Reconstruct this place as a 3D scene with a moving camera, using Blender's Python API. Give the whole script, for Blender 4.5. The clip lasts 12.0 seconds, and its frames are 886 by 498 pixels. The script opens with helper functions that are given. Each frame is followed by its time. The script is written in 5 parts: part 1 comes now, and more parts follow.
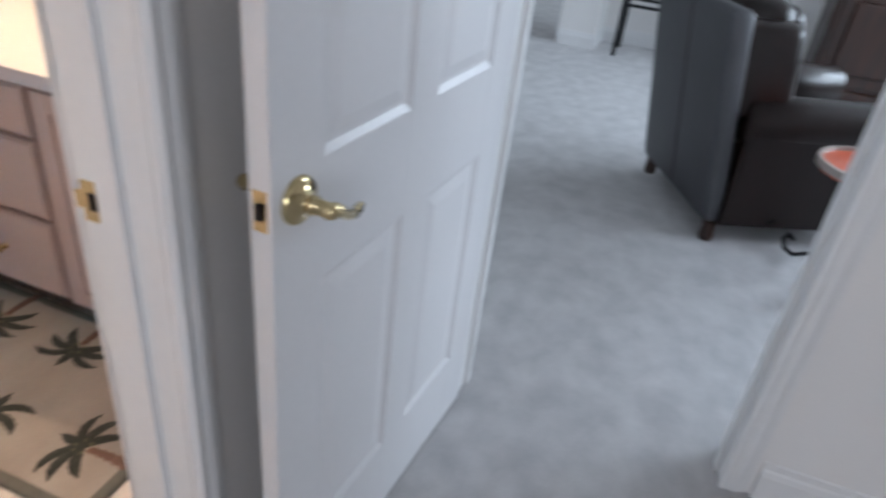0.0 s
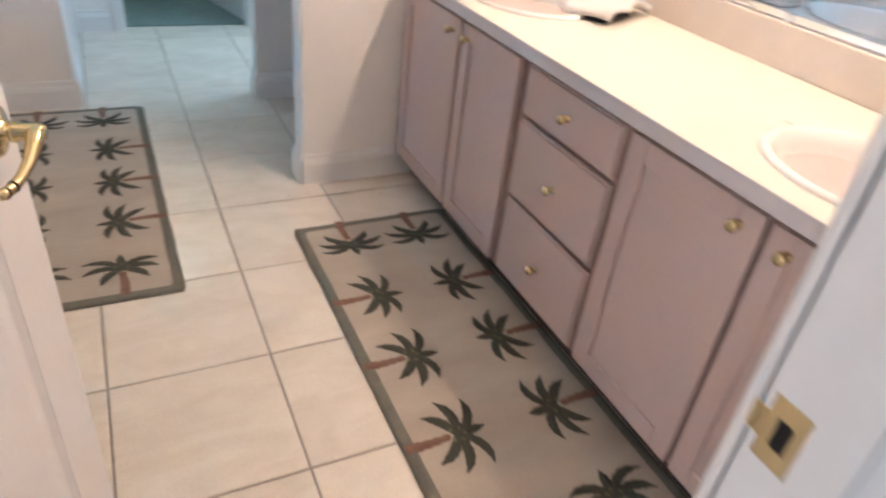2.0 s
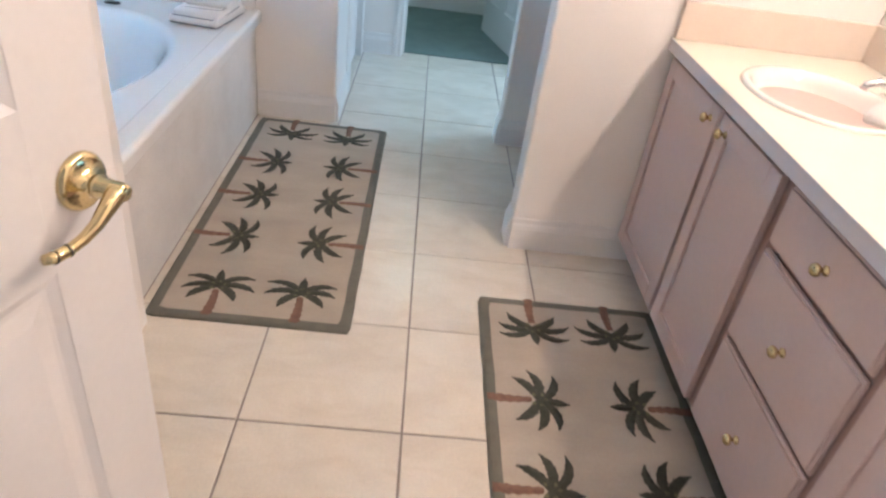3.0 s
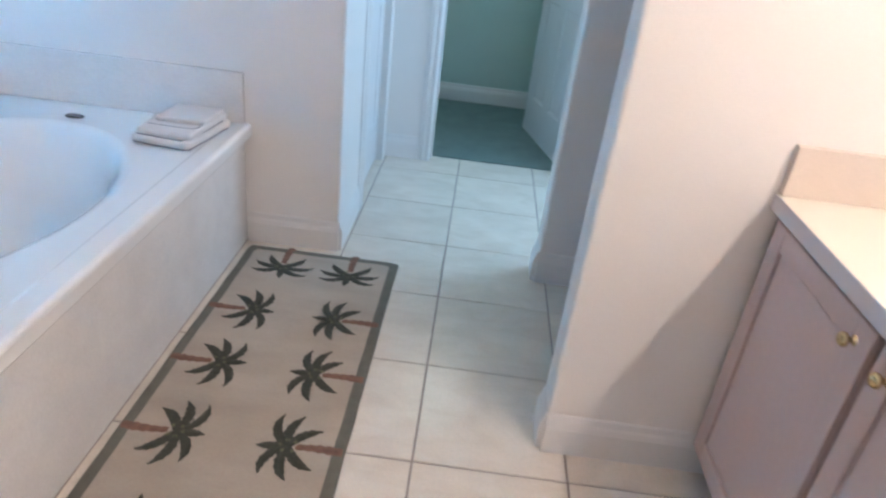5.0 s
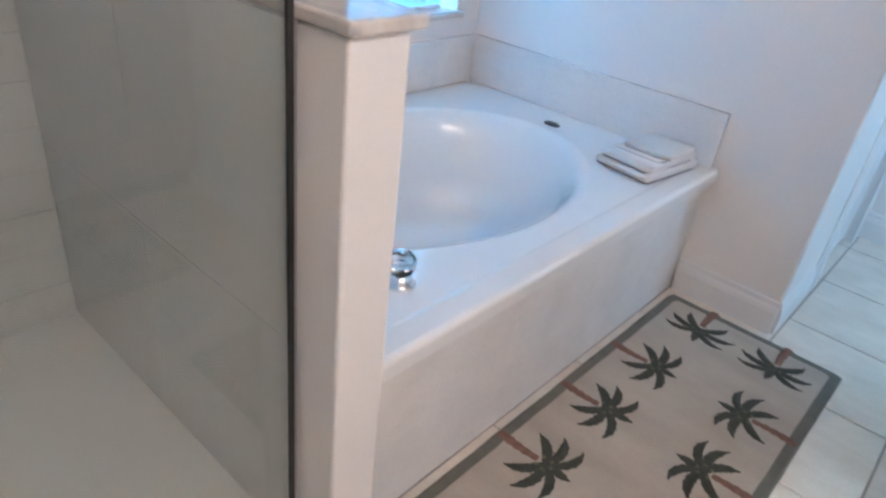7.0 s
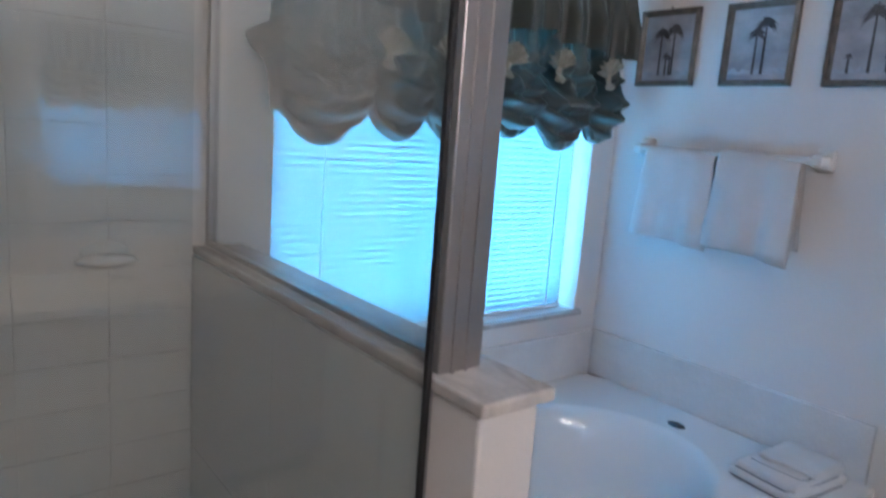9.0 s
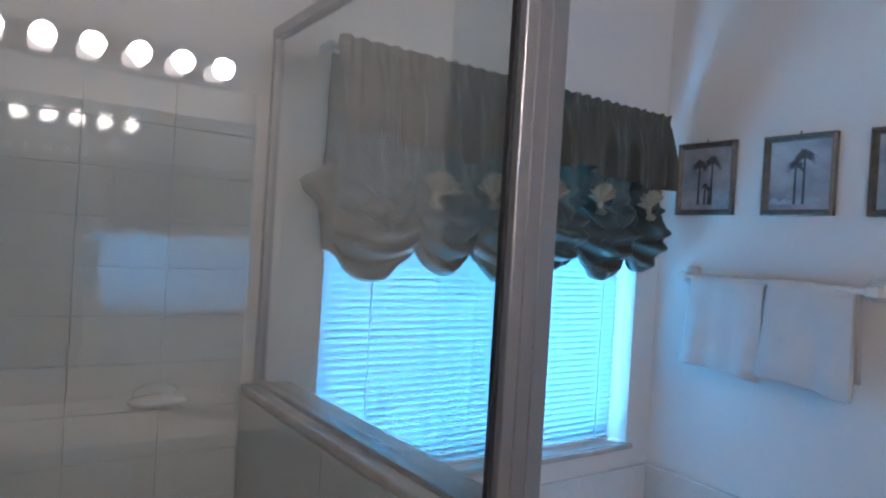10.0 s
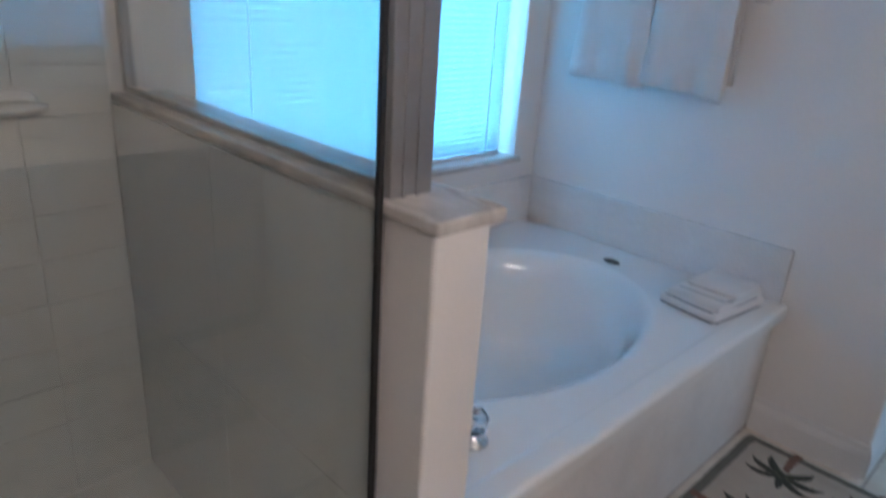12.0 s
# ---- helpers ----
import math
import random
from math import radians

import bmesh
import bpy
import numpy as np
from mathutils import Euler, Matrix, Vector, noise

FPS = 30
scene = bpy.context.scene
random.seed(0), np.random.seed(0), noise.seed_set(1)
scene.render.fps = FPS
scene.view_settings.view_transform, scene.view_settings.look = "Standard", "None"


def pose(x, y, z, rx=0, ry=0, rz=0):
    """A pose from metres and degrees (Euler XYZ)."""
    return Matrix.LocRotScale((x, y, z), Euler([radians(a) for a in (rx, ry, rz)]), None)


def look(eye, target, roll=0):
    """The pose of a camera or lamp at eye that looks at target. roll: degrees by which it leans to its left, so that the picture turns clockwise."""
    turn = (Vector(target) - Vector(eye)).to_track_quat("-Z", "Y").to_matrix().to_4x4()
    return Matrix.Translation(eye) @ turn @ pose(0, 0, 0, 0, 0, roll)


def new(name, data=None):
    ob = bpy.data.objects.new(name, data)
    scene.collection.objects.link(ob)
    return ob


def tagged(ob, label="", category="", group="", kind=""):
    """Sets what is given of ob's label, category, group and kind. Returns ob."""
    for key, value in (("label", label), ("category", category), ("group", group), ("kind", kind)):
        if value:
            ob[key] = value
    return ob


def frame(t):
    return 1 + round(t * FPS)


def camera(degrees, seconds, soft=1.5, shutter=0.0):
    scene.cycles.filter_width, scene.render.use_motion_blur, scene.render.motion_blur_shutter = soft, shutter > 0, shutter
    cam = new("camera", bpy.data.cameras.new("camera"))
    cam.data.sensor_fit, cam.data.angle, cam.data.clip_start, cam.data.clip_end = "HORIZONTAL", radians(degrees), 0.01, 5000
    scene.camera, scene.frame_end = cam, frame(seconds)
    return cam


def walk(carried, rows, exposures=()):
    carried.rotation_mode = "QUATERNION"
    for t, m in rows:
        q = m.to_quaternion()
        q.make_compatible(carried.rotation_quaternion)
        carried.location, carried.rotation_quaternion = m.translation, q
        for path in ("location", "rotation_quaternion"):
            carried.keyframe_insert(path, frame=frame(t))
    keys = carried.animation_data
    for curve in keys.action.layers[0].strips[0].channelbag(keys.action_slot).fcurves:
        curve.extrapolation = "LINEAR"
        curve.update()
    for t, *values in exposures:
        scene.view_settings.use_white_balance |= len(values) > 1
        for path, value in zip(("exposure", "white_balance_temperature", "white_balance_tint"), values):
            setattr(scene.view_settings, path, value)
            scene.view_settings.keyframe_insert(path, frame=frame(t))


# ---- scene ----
cam = camera(67.2, 12.0, soft=2.3, shutter=0.5)
PATH = [
    (0, (-0.456, -1.921, 1.429), (1.183, -1.412, 0.401), 7.2),
    (0.5, (-0.423, -1.821, 1.403), (1.034, -0.973, 0.326), 5.6),
    (1, (-0.374, -1.694, 1.378), (0.855, -0.575, 0.266), 5.3),
    (1.5, (-0.346, -1.567, 1.356), (0.706, -0.277, 0.248), 5.9),
    (2, (-0.273, -1.437, 1.34), (0.531, 0.027, 0.241), 6.9),
    (2.5, (-0.14, -1.295, 1.354), (0.292, 0.317, 0.251), 8.1),
    (3, (-0.05, -1.178, 1.344), (0.075, 0.495, 0.255), 8.2),
    (3.5, (-0.022, -1.004, 1.346), (0.071, 0.683, 0.275), 8.4),
    (3.7, (-0.013, -0.914, 1.349), (0.118, 0.786, 0.304), 8.2),
    (5.3, (0.045, -0.409, 1.34), (-0.119, 1.354, 0.411), 6.5),
    (5.5, (0.023, -0.379, 1.334), (-0.285, 1.361, 0.397), 7.2),
    (6, (-0.044, -0.347, 1.321), (-0.743, 1.236, 0.318), 7.0),
    (6.5, (-0.104, -0.332, 1.314), (-1.068, 1.087, 0.288), 6.1),
    (6.7, (-0.116, -0.329, 1.312), (-1.135, 1.047, 0.278), 6.8),
    (8.3, (-0.142, -0.343, 1.424), (-1.537, 0.949, 0.803), 6.2),
    (8.5, (-0.145, -0.343, 1.442), (-1.586, 0.939, 0.913), 5.6),
    (9, (-0.151, -0.351, 1.484), (-1.691, 0.878, 1.137), 4.3),
    (9.5, (-0.16, -0.366, 1.518), (-1.77, 0.809, 1.36), 3.4),
    (10, (-0.164, -0.374, 1.541), (-1.809, 0.764, 1.528), 3.5),
    (10.5, (-0.167, -0.377, 1.543), (-1.812, 0.76, 1.526), 3.2),
    (11, (-0.174, -0.368, 1.504), (-1.771, 0.818, 1.298), 2.8),
    (11.5, (-0.179, -0.359, 1.469), (-1.639, 0.92, 0.991), 3.5),
    (12, (-0.169, -0.359, 1.417), (-1.484, 0.964, 0.697), 3.8),
]
walk(cam, [(t, look(eye, target, roll)) for t, eye, target, roll in PATH], exposures=[(0, 0.0, 6450, 10), (2.5, 0.24, 6350, 10), (3.7, 0.28, 6000, 10), (5.3, 0.18, 5750, 8), (6.7, 0.12, 5600, 8), (8.3, -0.28, 5500, 8), (9.5, -0.85, 5250, 8), (10.7, -0.83, 5250, 8), (11.5, -0.98, 5350, 8), (12, -0.80, 5550, 8)])

# ---------------------------------------------------------------- light
world = bpy.data.worlds.new("world")
scene.world = world
world.use_nodes = True
wn, wl = world.node_tree.nodes, world.node_tree.links
sky = wn.new("ShaderNodeTexSky")
sky.sky_type, sky.sun_disc = "NISHITA", False
sky.sun_elevation, sky.sun_rotation = radians(50), radians(90)
wl.new(sky.outputs[0], wn["Background"].inputs[0])
wn["Background"].inputs[1].default_value = 0.12

sun = new("sun", bpy.data.lights.new("sun", "SUN"))
sun.data.energy, sun.data.angle, sun.data.color = 3.0, radians(0.5), (1.0, 0.95, 0.88)
sun.matrix_basis = look((20, 0, 24), (0, 0, 0))


def area(name, m, sx, sy, power, color):
    lamp = new(name, bpy.data.lights.new(name, "AREA"))
    lamp.data.shape, lamp.data.size, lamp.data.size_y = "RECTANGLE", sx, sy
    lamp.data.energy, lamp.data.color = power, color
    lamp.matrix_basis = m
    return lamp


# daylight: the bath window's; living room and bedroom lamps are added, their windows unbuilt
area("window_daylight", look((-2.26, 1.115, 1.15), (0, 1.115, 1.3)), 1.5, 1.1, 310, (0.29, 0.69, 1.0))
# stands for unseen living room windows, before a wall without opening
area("living_daylight", look((5.0, -5.95, 1.6), (5.0, 0, 0.6)), 4.0, 2.2, 430, (0.70, 0.84, 1.0))
# unseen fill, added to brighten the open door and the gap behind it
area("bedroom_fill", look((-3.15, -2.7, 1.5), (1.0, -2.2, 1.1)), 1.8, 1.5, 55, (0.82, 0.89, 1.0))
area("passage_daylight", look((1.47, 2.58, 1.45), (0, 2.58, 0.7)), 0.9, 1.1, 25, (0.50, 0.76, 1.0))


# ---------------------------------------------------------------- materials
def surface(name, color, rough=0.6, metal=0.0, var=0.08, scale=6.0, fine=120.0, bump=0.08, depth=0.002, coat=0.0, sheen=0.0, island=0.0):
    """A painted, woven or polished surface: broad stains, fine grain and a fine relief."""
    m = bpy.data.materials.new(name)
    m.use_nodes = True
    n, l = m.node_tree.nodes, m.node_tree.links
    b = n["Principled BSDF"]
    co = n.new("ShaderNodeTexCoord")
    broad, grain = n.new("ShaderNodeTexNoise"), n.new("ShaderNodeTexNoise")
    broad.inputs["Scale"].default_value, grain.inputs["Scale"].default_value = scale, fine
    broad.inputs["Detail"].default_value = 5
    for t in (broad, grain):
        l.new(co.outputs["Object"], t.inputs["Vector"])
    mix = n.new("ShaderNodeMix")
    mix.data_type = "FLOAT"
    mix.inputs[0].default_value = 0.4
    l.new(broad.outputs["Fac"], mix.inputs[2])
    l.new(grain.outputs["Fac"], mix.inputs[3])
    ramp = n.new("ShaderNodeMapRange")
    ramp.inputs["From Min"].default_value, ramp.inputs["From Max"].default_value = 0.3, 0.7
    ramp.inputs["To Min"].default_value, ramp.inputs["To Max"].default_value = 1 - var, 1 + var
    l.new(mix.outputs[0], ramp.inputs["Value"])
    factor = ramp.outputs[0]
    if island:
        info = n.new("ShaderNodeObjectInfo")
        r2 = n.new("ShaderNodeMapRange")
        r2.inputs["To Min"].default_value, r2.inputs["To Max"].default_value = 1 - island, 1 + island
        l.new(info.outputs["Random"], r2.inputs["Value"])
        mul = n.new("ShaderNodeMath")
        mul.operation = "MULTIPLY"
        l.new(factor, mul.inputs[0])
        l.new(r2.outputs[0], mul.inputs[1])
        factor = mul.outputs[0]
    tint = n.new("ShaderNodeVectorMath")
    tint.operation = "SCALE"
    tint.inputs[0].default_value = color
    l.new(factor, tint.inputs["Scale"])
    l.new(tint.outputs[0], b.inputs["Base Color"])
    rr = n.new("ShaderNodeMapRange")
    rr.inputs["To Min"].default_value, rr.inputs["To Max"].default_value = max(0.02, rough * 0.8), min(1, rough * 1.2)
    l.new(broad.outputs["Fac"], rr.inputs["Value"])
    l.new(rr.outputs[0], b.inputs["Roughness"])
    b.inputs["Metallic"].default_value = metal
    b.inputs["Coat Weight"].default_value = coat
    b.inputs["Sheen Weight"].default_value = sheen
    if bump:
        bp = n.new("ShaderNodeBump")
        bp.inputs["Strength"].default_value, bp.inputs["Distance"].default_value = bump, depth
        l.new(grain.outputs["Fac"], bp.inputs["Height"])
        l.new(bp.outputs[0], b.inputs["Normal"])
    return m


def two_tone(name, dark, light, scale, stretch, rough, lo=0.35, hi=0.65, bump=0.1, depth=0.003, detail=8, island=0.0, distort=0.0, sheen=0.0, coat=0.0):
    """A surface that wanders between two colours: marble, pile, grain."""
    m = surface(name, light, rough, bump=0, island=island, sheen=sheen, coat=coat)
    n, l = m.node_tree.nodes, m.node_tree.links
    b = n["Principled BSDF"]
    co = n.new("ShaderNodeTexCoord")
    mp = n.new("ShaderNodeMapping")
    mp.inputs["Scale"].default_value = stretch
    info = n.new("ShaderNodeObjectInfo")
    if island:
        mv = n.new("ShaderNodeVectorMath")
        mv.operation = "SCALE"
        mv.inputs[0].default_value = (37, 23, 11)
        l.new(info.outputs["Random"], mv.inputs["Scale"])
        l.new(mv.outputs[0], mp.inputs["Location"])
    l.new(co.outputs["Object"], mp.inputs["Vector"])
    no = n.new("ShaderNodeTexNoise")
    no.inputs["Scale"].default_value, no.inputs["Detail"].default_value = scale, detail
    no.inputs["Distortion"].default_value = distort
    l.new(mp.outputs[0], no.inputs["Vector"])
    rp = n.new("ShaderNodeMapRange")
    rp.inputs["From Min"].default_value, rp.inputs["From Max"].default_value = lo, hi
    l.new(no.outputs["Fac"], rp.inputs["Value"])
    mx = n.new("ShaderNodeMix")
    mx.data_type = "RGBA"
    l.new(rp.outputs[0], mx.inputs[0])
    mx.inputs[6].default_value, mx.inputs[7].default_value = (*dark, 1), (*light, 1)
    old = b.inputs["Base Color"].links[0].from_node
    l.new(mx.outputs[2], old.inputs[0])
    if bump:
        bp = n.new("ShaderNodeBump")
        bp.inputs["Strength"].default_value, bp.inputs["Distance"].default_value = bump, depth
        l.new(no.outputs["Fac"], bp.inputs["Height"])
        l.new(bp.outputs[0], b.inputs["Normal"])
    return m


def glow(name, color, strength):
    m = bpy.data.materials.new(name)
    m.use_nodes = True
    b = m.node_tree.nodes["Principled BSDF"]
    b.inputs["Base Color"].default_value = (*color, 1)
    b.inputs["Emission Color"].default_value = (*color, 1)
    b.inputs["Emission Strength"].default_value = strength
    return m


def clear(name, color=(1, 1, 1), rough=0.0, thin=True, haze=0.0):
    """Glass; thin panes let light straight through and mirror a little."""
    m = bpy.data.materials.new(name)
    m.use_nodes = True
    n, l = m.node_tree.nodes, m.node_tree.links
    b = n["Principled BSDF"]
    if not thin:
        b.inputs["Transmission Weight"].default_value = 1
        b.inputs["Roughness"].default_value = rough
        b.inputs["Base Color"].default_value = (*color, 1)
        return m
    n.remove(b)
    tr, gl, mx, lw = n.new("ShaderNodeBsdfTransparent"), n.new("ShaderNodeBsdfGlossy"), n.new("ShaderNodeMixShader"), n.new("ShaderNodeLayerWeight")
    po, fr = n.new("ShaderNodeMath"), n.new("ShaderNodeMath")
    po.operation, fr.operation = "POWER", "MULTIPLY_ADD"
    po.inputs[1].default_value = 5
    fr.inputs[1].default_value, fr.inputs[2].default_value = 0.95, 0.045
    l.new(lw.outputs["Facing"], po.inputs[0])
    l.new(po.outputs[0], fr.inputs[0])
    film, mf = n.new("ShaderNodeBsdfDiffuse"), n.new("ShaderNodeMixShader")
    film.inputs["Color"].default_value = (0.8, 0.8, 0.78, 1)
    mf.inputs[0].default_value = haze
    l.new(tr.outputs[0], mf.inputs[1])
    l.new(film.outputs[0], mf.inputs[2])
    tr.inputs["Color"].default_value = (*color, 1)
    gl.inputs["Roughness"].default_value = rough
    gl.inputs["Color"].default_value = (1, 1, 1, 1)
    l.new(fr.outputs[0], mx.inputs[0])
    l.new(mf.outputs[0], mx.inputs[1])
    l.new(gl.outputs[0], mx.inputs[2])
    l.new(mx.outputs[0], n["Material Output"].inputs["Surface"])
    return m


def cloth(name, color, through_color, amount=0.35, fine=500.0, bump=0.25, rough=0.9):
    """Woven cloth that lets some light through."""
    m = surface(name, color, rough, var=0.12, scale=9, fine=fine, bump=bump, depth=0.001, sheen=0.2)
    n, l = m.node_tree.nodes, m.node_tree.links
    tr, mx = n.new("ShaderNodeBsdfTranslucent"), n.new("ShaderNodeMixShader")
    tr.inputs["Color"].default_value = (*through_color, 1)
    mx.inputs[0].default_value = amount
    l.new(n["Principled BSDF"].outputs[0], mx.inputs[1])
    l.new(tr.outputs[0], mx.inputs[2])
    l.new(mx.outputs[0], n["Material Output"].inputs["Surface"])
    return m


PAINT = surface("wall_paint", (0.82, 0.795, 0.78), 0.55, var=0.03, scale=2.5, fine=160, bump=0.12, depth=0.0015)
# off-white bedroom wall greyed: shade behind the open door is put in
TAUPE = surface("bedroom_shaded_paint", (0.62, 0.59, 0.57), 0.7, var=0.05, scale=2.5, fine=160, bump=0.12, depth=0.0015)
# closet walls: the green cast of their light is put into the paint
CLOSET_TINT = surface("closet_light_tint", (0.52, 0.66, 0.62), 0.7, var=0.04, scale=2.5, fine=160, bump=0.12, depth=0.0015)
CEIL = surface("ceiling_paint", (0.78, 0.77, 0.75), 0.9, var=0.04, scale=3, fine=60, bump=0.4, depth=0.004)
TRIM = surface("trim_paint", (0.78, 0.77, 0.77), 0.35, var=0.03, scale=4, fine=40, bump=0.03)
DOOR = surface("door_paint", (0.74, 0.73, 0.74), 0.38, var=0.03, scale=3, fine=90, bump=0.06)
TILE = two_tone("floor_tile", (0.665, 0.595, 0.51), (0.735, 0.675, 0.595), 5.0, (1.0, 2.2, 1), 0.22, 0.25, 0.62, bump=0.02, island=0.05, distort=1.2)
GROUT = surface("grout", (0.30, 0.255, 0.235), 0.9, var=0.15, scale=9, fine=200, bump=0.3)
CARPET = two_tone("carpet_pile", (0.385, 0.372, 0.378), (0.50, 0.485, 0.485), 7.5, (1.0, 1.2, 1), 0.95, 0.32, 0.68, bump=0.3, depth=0.005, detail=15, distort=0.15, sheen=0.3)
CLOSET_CARPET = surface("closet_carpet", (0.13, 0.20, 0.195), 0.95, var=0.25, scale=8, fine=260, bump=0.6, depth=0.006, sheen=0.2)
RUG = two_tone("rug_field", (0.355, 0.303, 0.252), (0.44, 0.382, 0.322), 2.6, (1, 3, 1), 0.95, 0.3, 0.7, bump=0.0, sheen=0.15)
RUG_EDGE = surface("rug_border", (0.145, 0.14, 0.118), 0.95, var=0.2, scale=30, fine=420, bump=0.6, depth=0.004)
FROND = surface("rug_frond", (0.050, 0.052, 0.040), 0.95, var=0.45, scale=60, fine=500, bump=0.6, depth=0.003)
FROND_LIGHT = surface("rug_frond_light", (0.12, 0.125, 0.07), 0.95, var=0.3, scale=60, fine=500, bump=0.6, depth=0.003)
STEM = surface("rug_stem", (0.19, 0.105, 0.075), 0.95, var=0.35, scale=60, fine=500, bump=0.6, depth=0.003)
CABINET = surface("cabinet_laminate", (0.56, 0.43, 0.405), 0.42, var=0.05, scale=3, fine=70, bump=0.03)
CABINET_EDGE = surface("cabinet_edge_wood", (0.36, 0.24, 0.21), 0.45, var=0.1, scale=6, fine=70, bump=0.05)
TOP = surface("counter_laminate", (0.74, 0.695, 0.61), 0.3, var=0.03, scale=12, fine=260, bump=0.02)
TOP_EDGE = surface("counter_edge", (0.60, 0.57, 0.60), 0.35, var=0.04, scale=12, fine=200, bump=0.02)
SPLASH = surface("splash_laminate", (0.68, 0.595, 0.53), 0.4, var=0.06, scale=9, fine=200, bump=0.03)
ACRYLIC = surface("tub_acrylic", (0.85, 0.85, 0.85), 0.10, var=0.015, scale=2, fine=30, bump=0.0, coat=0.4)
MARBLE = two_tone("sill_marble", (0.50, 0.47, 0.45), (0.66, 0.63, 0.60), 6, (1, 2, 1), 0.2, 0.3, 0.65, bump=0.02, distort=2.0)
APRON = two_tone("apron_marble", (0.745, 0.73, 0.725), (0.77, 0.755, 0.745), 5, (1, 1.6, 2.4), 0.14, 0.35, 0.6, bump=0.01, distort=2.0)
SHOWER = surface("shower_tile", (0.70, 0.72, 0.715), 0.035, var=0.03, scale=3, fine=30, bump=0.0, coat=0.2)
CHROME = surface("chrome", (0.80, 0.81, 0.83), 0.10, 1.0, var=0.02, bump=0)
ALU = surface("brushed_aluminium", (0.44, 0.43, 0.43), 0.32, 0.8, var=0.06, scale=20, fine=200, bump=0.05)
# light bar chrome: the dark room it mirrors is put into the colour
DARK_CHROME = surface("darkened_bar_chrome", (0.26, 0.26, 0.28), 0.04, 1.0, var=0.02, bump=0)
BRASS = surface("brass", (0.66, 0.54, 0.31), 0.10, 1.0, var=0.06, scale=30, fine=60, bump=0.02)
RUBBER = surface("black_seal", (0.02, 0.02, 0.022), 0.5)
GLASS = clear("pane_glass")
SHOWER_GLASS = clear("shower_glass", (0.93, 0.94, 0.925), 0.0, haze=0.022)
MIRROR = surface("mirror_silver", (0.92, 0.93, 0.92), 0.02, 1.0, var=0.0, bump=0)
MIRROR.node_tree.nodes["Principled BSDF"].inputs["Roughness"].links and MIRROR.node_tree.links.remove(MIRROR.node_tree.nodes["Principled BSDF"].inputs["Roughness"].links[0])
MIRROR.node_tree.nodes["Principled BSDF"].inputs["Roughness"].default_value = 0.0
BULB = glow("bulb_glow", (1.0, 0.77, 0.61), 118.0)
# glow of the added closet light, no such fitting is known
CLOSET_FILL = glow("closet_fill_glow", (0.80, 1.0, 0.94), 21.0)
# white slats: some of the daylight's blue is put into their colour
BLIND = cloth("blind_daylit_vinyl", (0.50, 0.55, 0.60), (0.42, 0.52, 0.58), 0.30, 60, 0.0)
CORD = cloth("blind_cord", (0.85, 0.87, 0.88), (0.9, 0.95, 0.97), 0.8, 60, 0.0)
FROSTED = cloth("obscure_glass", (0.80, 0.84, 0.86), (0.86, 0.92, 0.95), 0.8, 60, 0.0)
VALANCE = cloth("valance_cloth", (0.066, 0.072, 0.060), (0.07, 0.13, 0.115), 0.09, 160, 0.04, rough=0.42)
BOW = surface("bow_lace", (0.34, 0.325, 0.265), 0.9, var=0.3, scale=60, fine=300, bump=0.4)
TOWEL = surface("terry_towel", (0.80, 0.76, 0.74), 0.95, var=0.06, scale=12, fine=340, bump=0.8, depth=0.006, sheen=0.3)
TOWEL_DARK = surface("towel_band", (0.22, 0.21, 0.24), 0.95, var=0.2, scale=40, fine=340, bump=0.6)
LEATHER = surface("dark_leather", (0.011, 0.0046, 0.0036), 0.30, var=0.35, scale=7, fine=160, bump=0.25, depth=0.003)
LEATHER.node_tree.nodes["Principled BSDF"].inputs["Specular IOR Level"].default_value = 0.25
# recliner's back: bluish daylight falling on it is put into the colour
LEATHER_LIT_BACK = surface("daylit_leather_back", (0.055, 0.055, 0.062), 0.5, var=0.2, scale=7, fine=160, bump=0.25, depth=0.003)
WALNUT = two_tone("dark_wood", (0.012, 0.005, 0.003), (0.045, 0.015, 0.008), 4, (1, 6, 0.8), 0.32, 0.3, 0.7, bump=0.1)
# toe kick: the shade under the cabinets is put into this colour
TOE_SHADE = surface("toe_kick_shade", (0.10, 0.07, 0.06), 0.6, var=0.1)
DULL = surface("dull_chrome", (0.16, 0.16, 0.17), 0.25, 1.0, var=0.05)
IRON = surface("black_iron", (0.015, 0.015, 0.017), 0.45, 0.6)
ORANGE = surface("orange_lacquer", (0.62, 0.10, 0.035), 0.3, var=0.1)
STEEL_RIM = surface("pale_rim", (0.45, 0.38, 0.34), 0.35, 0.3)
PORCELAIN = surface("porcelain", (0.82, 0.80, 0.77), 0.08, var=0.01, bump=0, coat=0.3)
FRAME = surface("antique_frame", (0.22, 0.20, 0.175), 0.32, 0.5, var=0.35, scale=40, fine=200, bump=0.3, depth=0.002)
PRINT = two_tone("print_paper", (0.30, 0.31, 0.36), (0.52, 0.54, 0.58), 9, (1, 1, 1.4), 0.5, 0.35, 0.7, bump=0)
PRINT_DARK = surface("print_ink", (0.085, 0.085, 0.09), 0.6, var=0.3, scale=60)
PRINT_PALE = surface("print_wash", (0.42, 0.46, 0.52), 0.6, var=0.2, scale=40)
BLACK = surface("black_cloth", (0.015, 0.015, 0.018), 0.9)


# ---------------------------------------------------------------- mesh helpers
def stand(ob):
    """Where ob stands in the world."""
    m = ob.matrix_basis.copy()
    if ob.parent:
        m = stand(ob.parent) @ ob.matrix_parent_inverse @ m
    return m


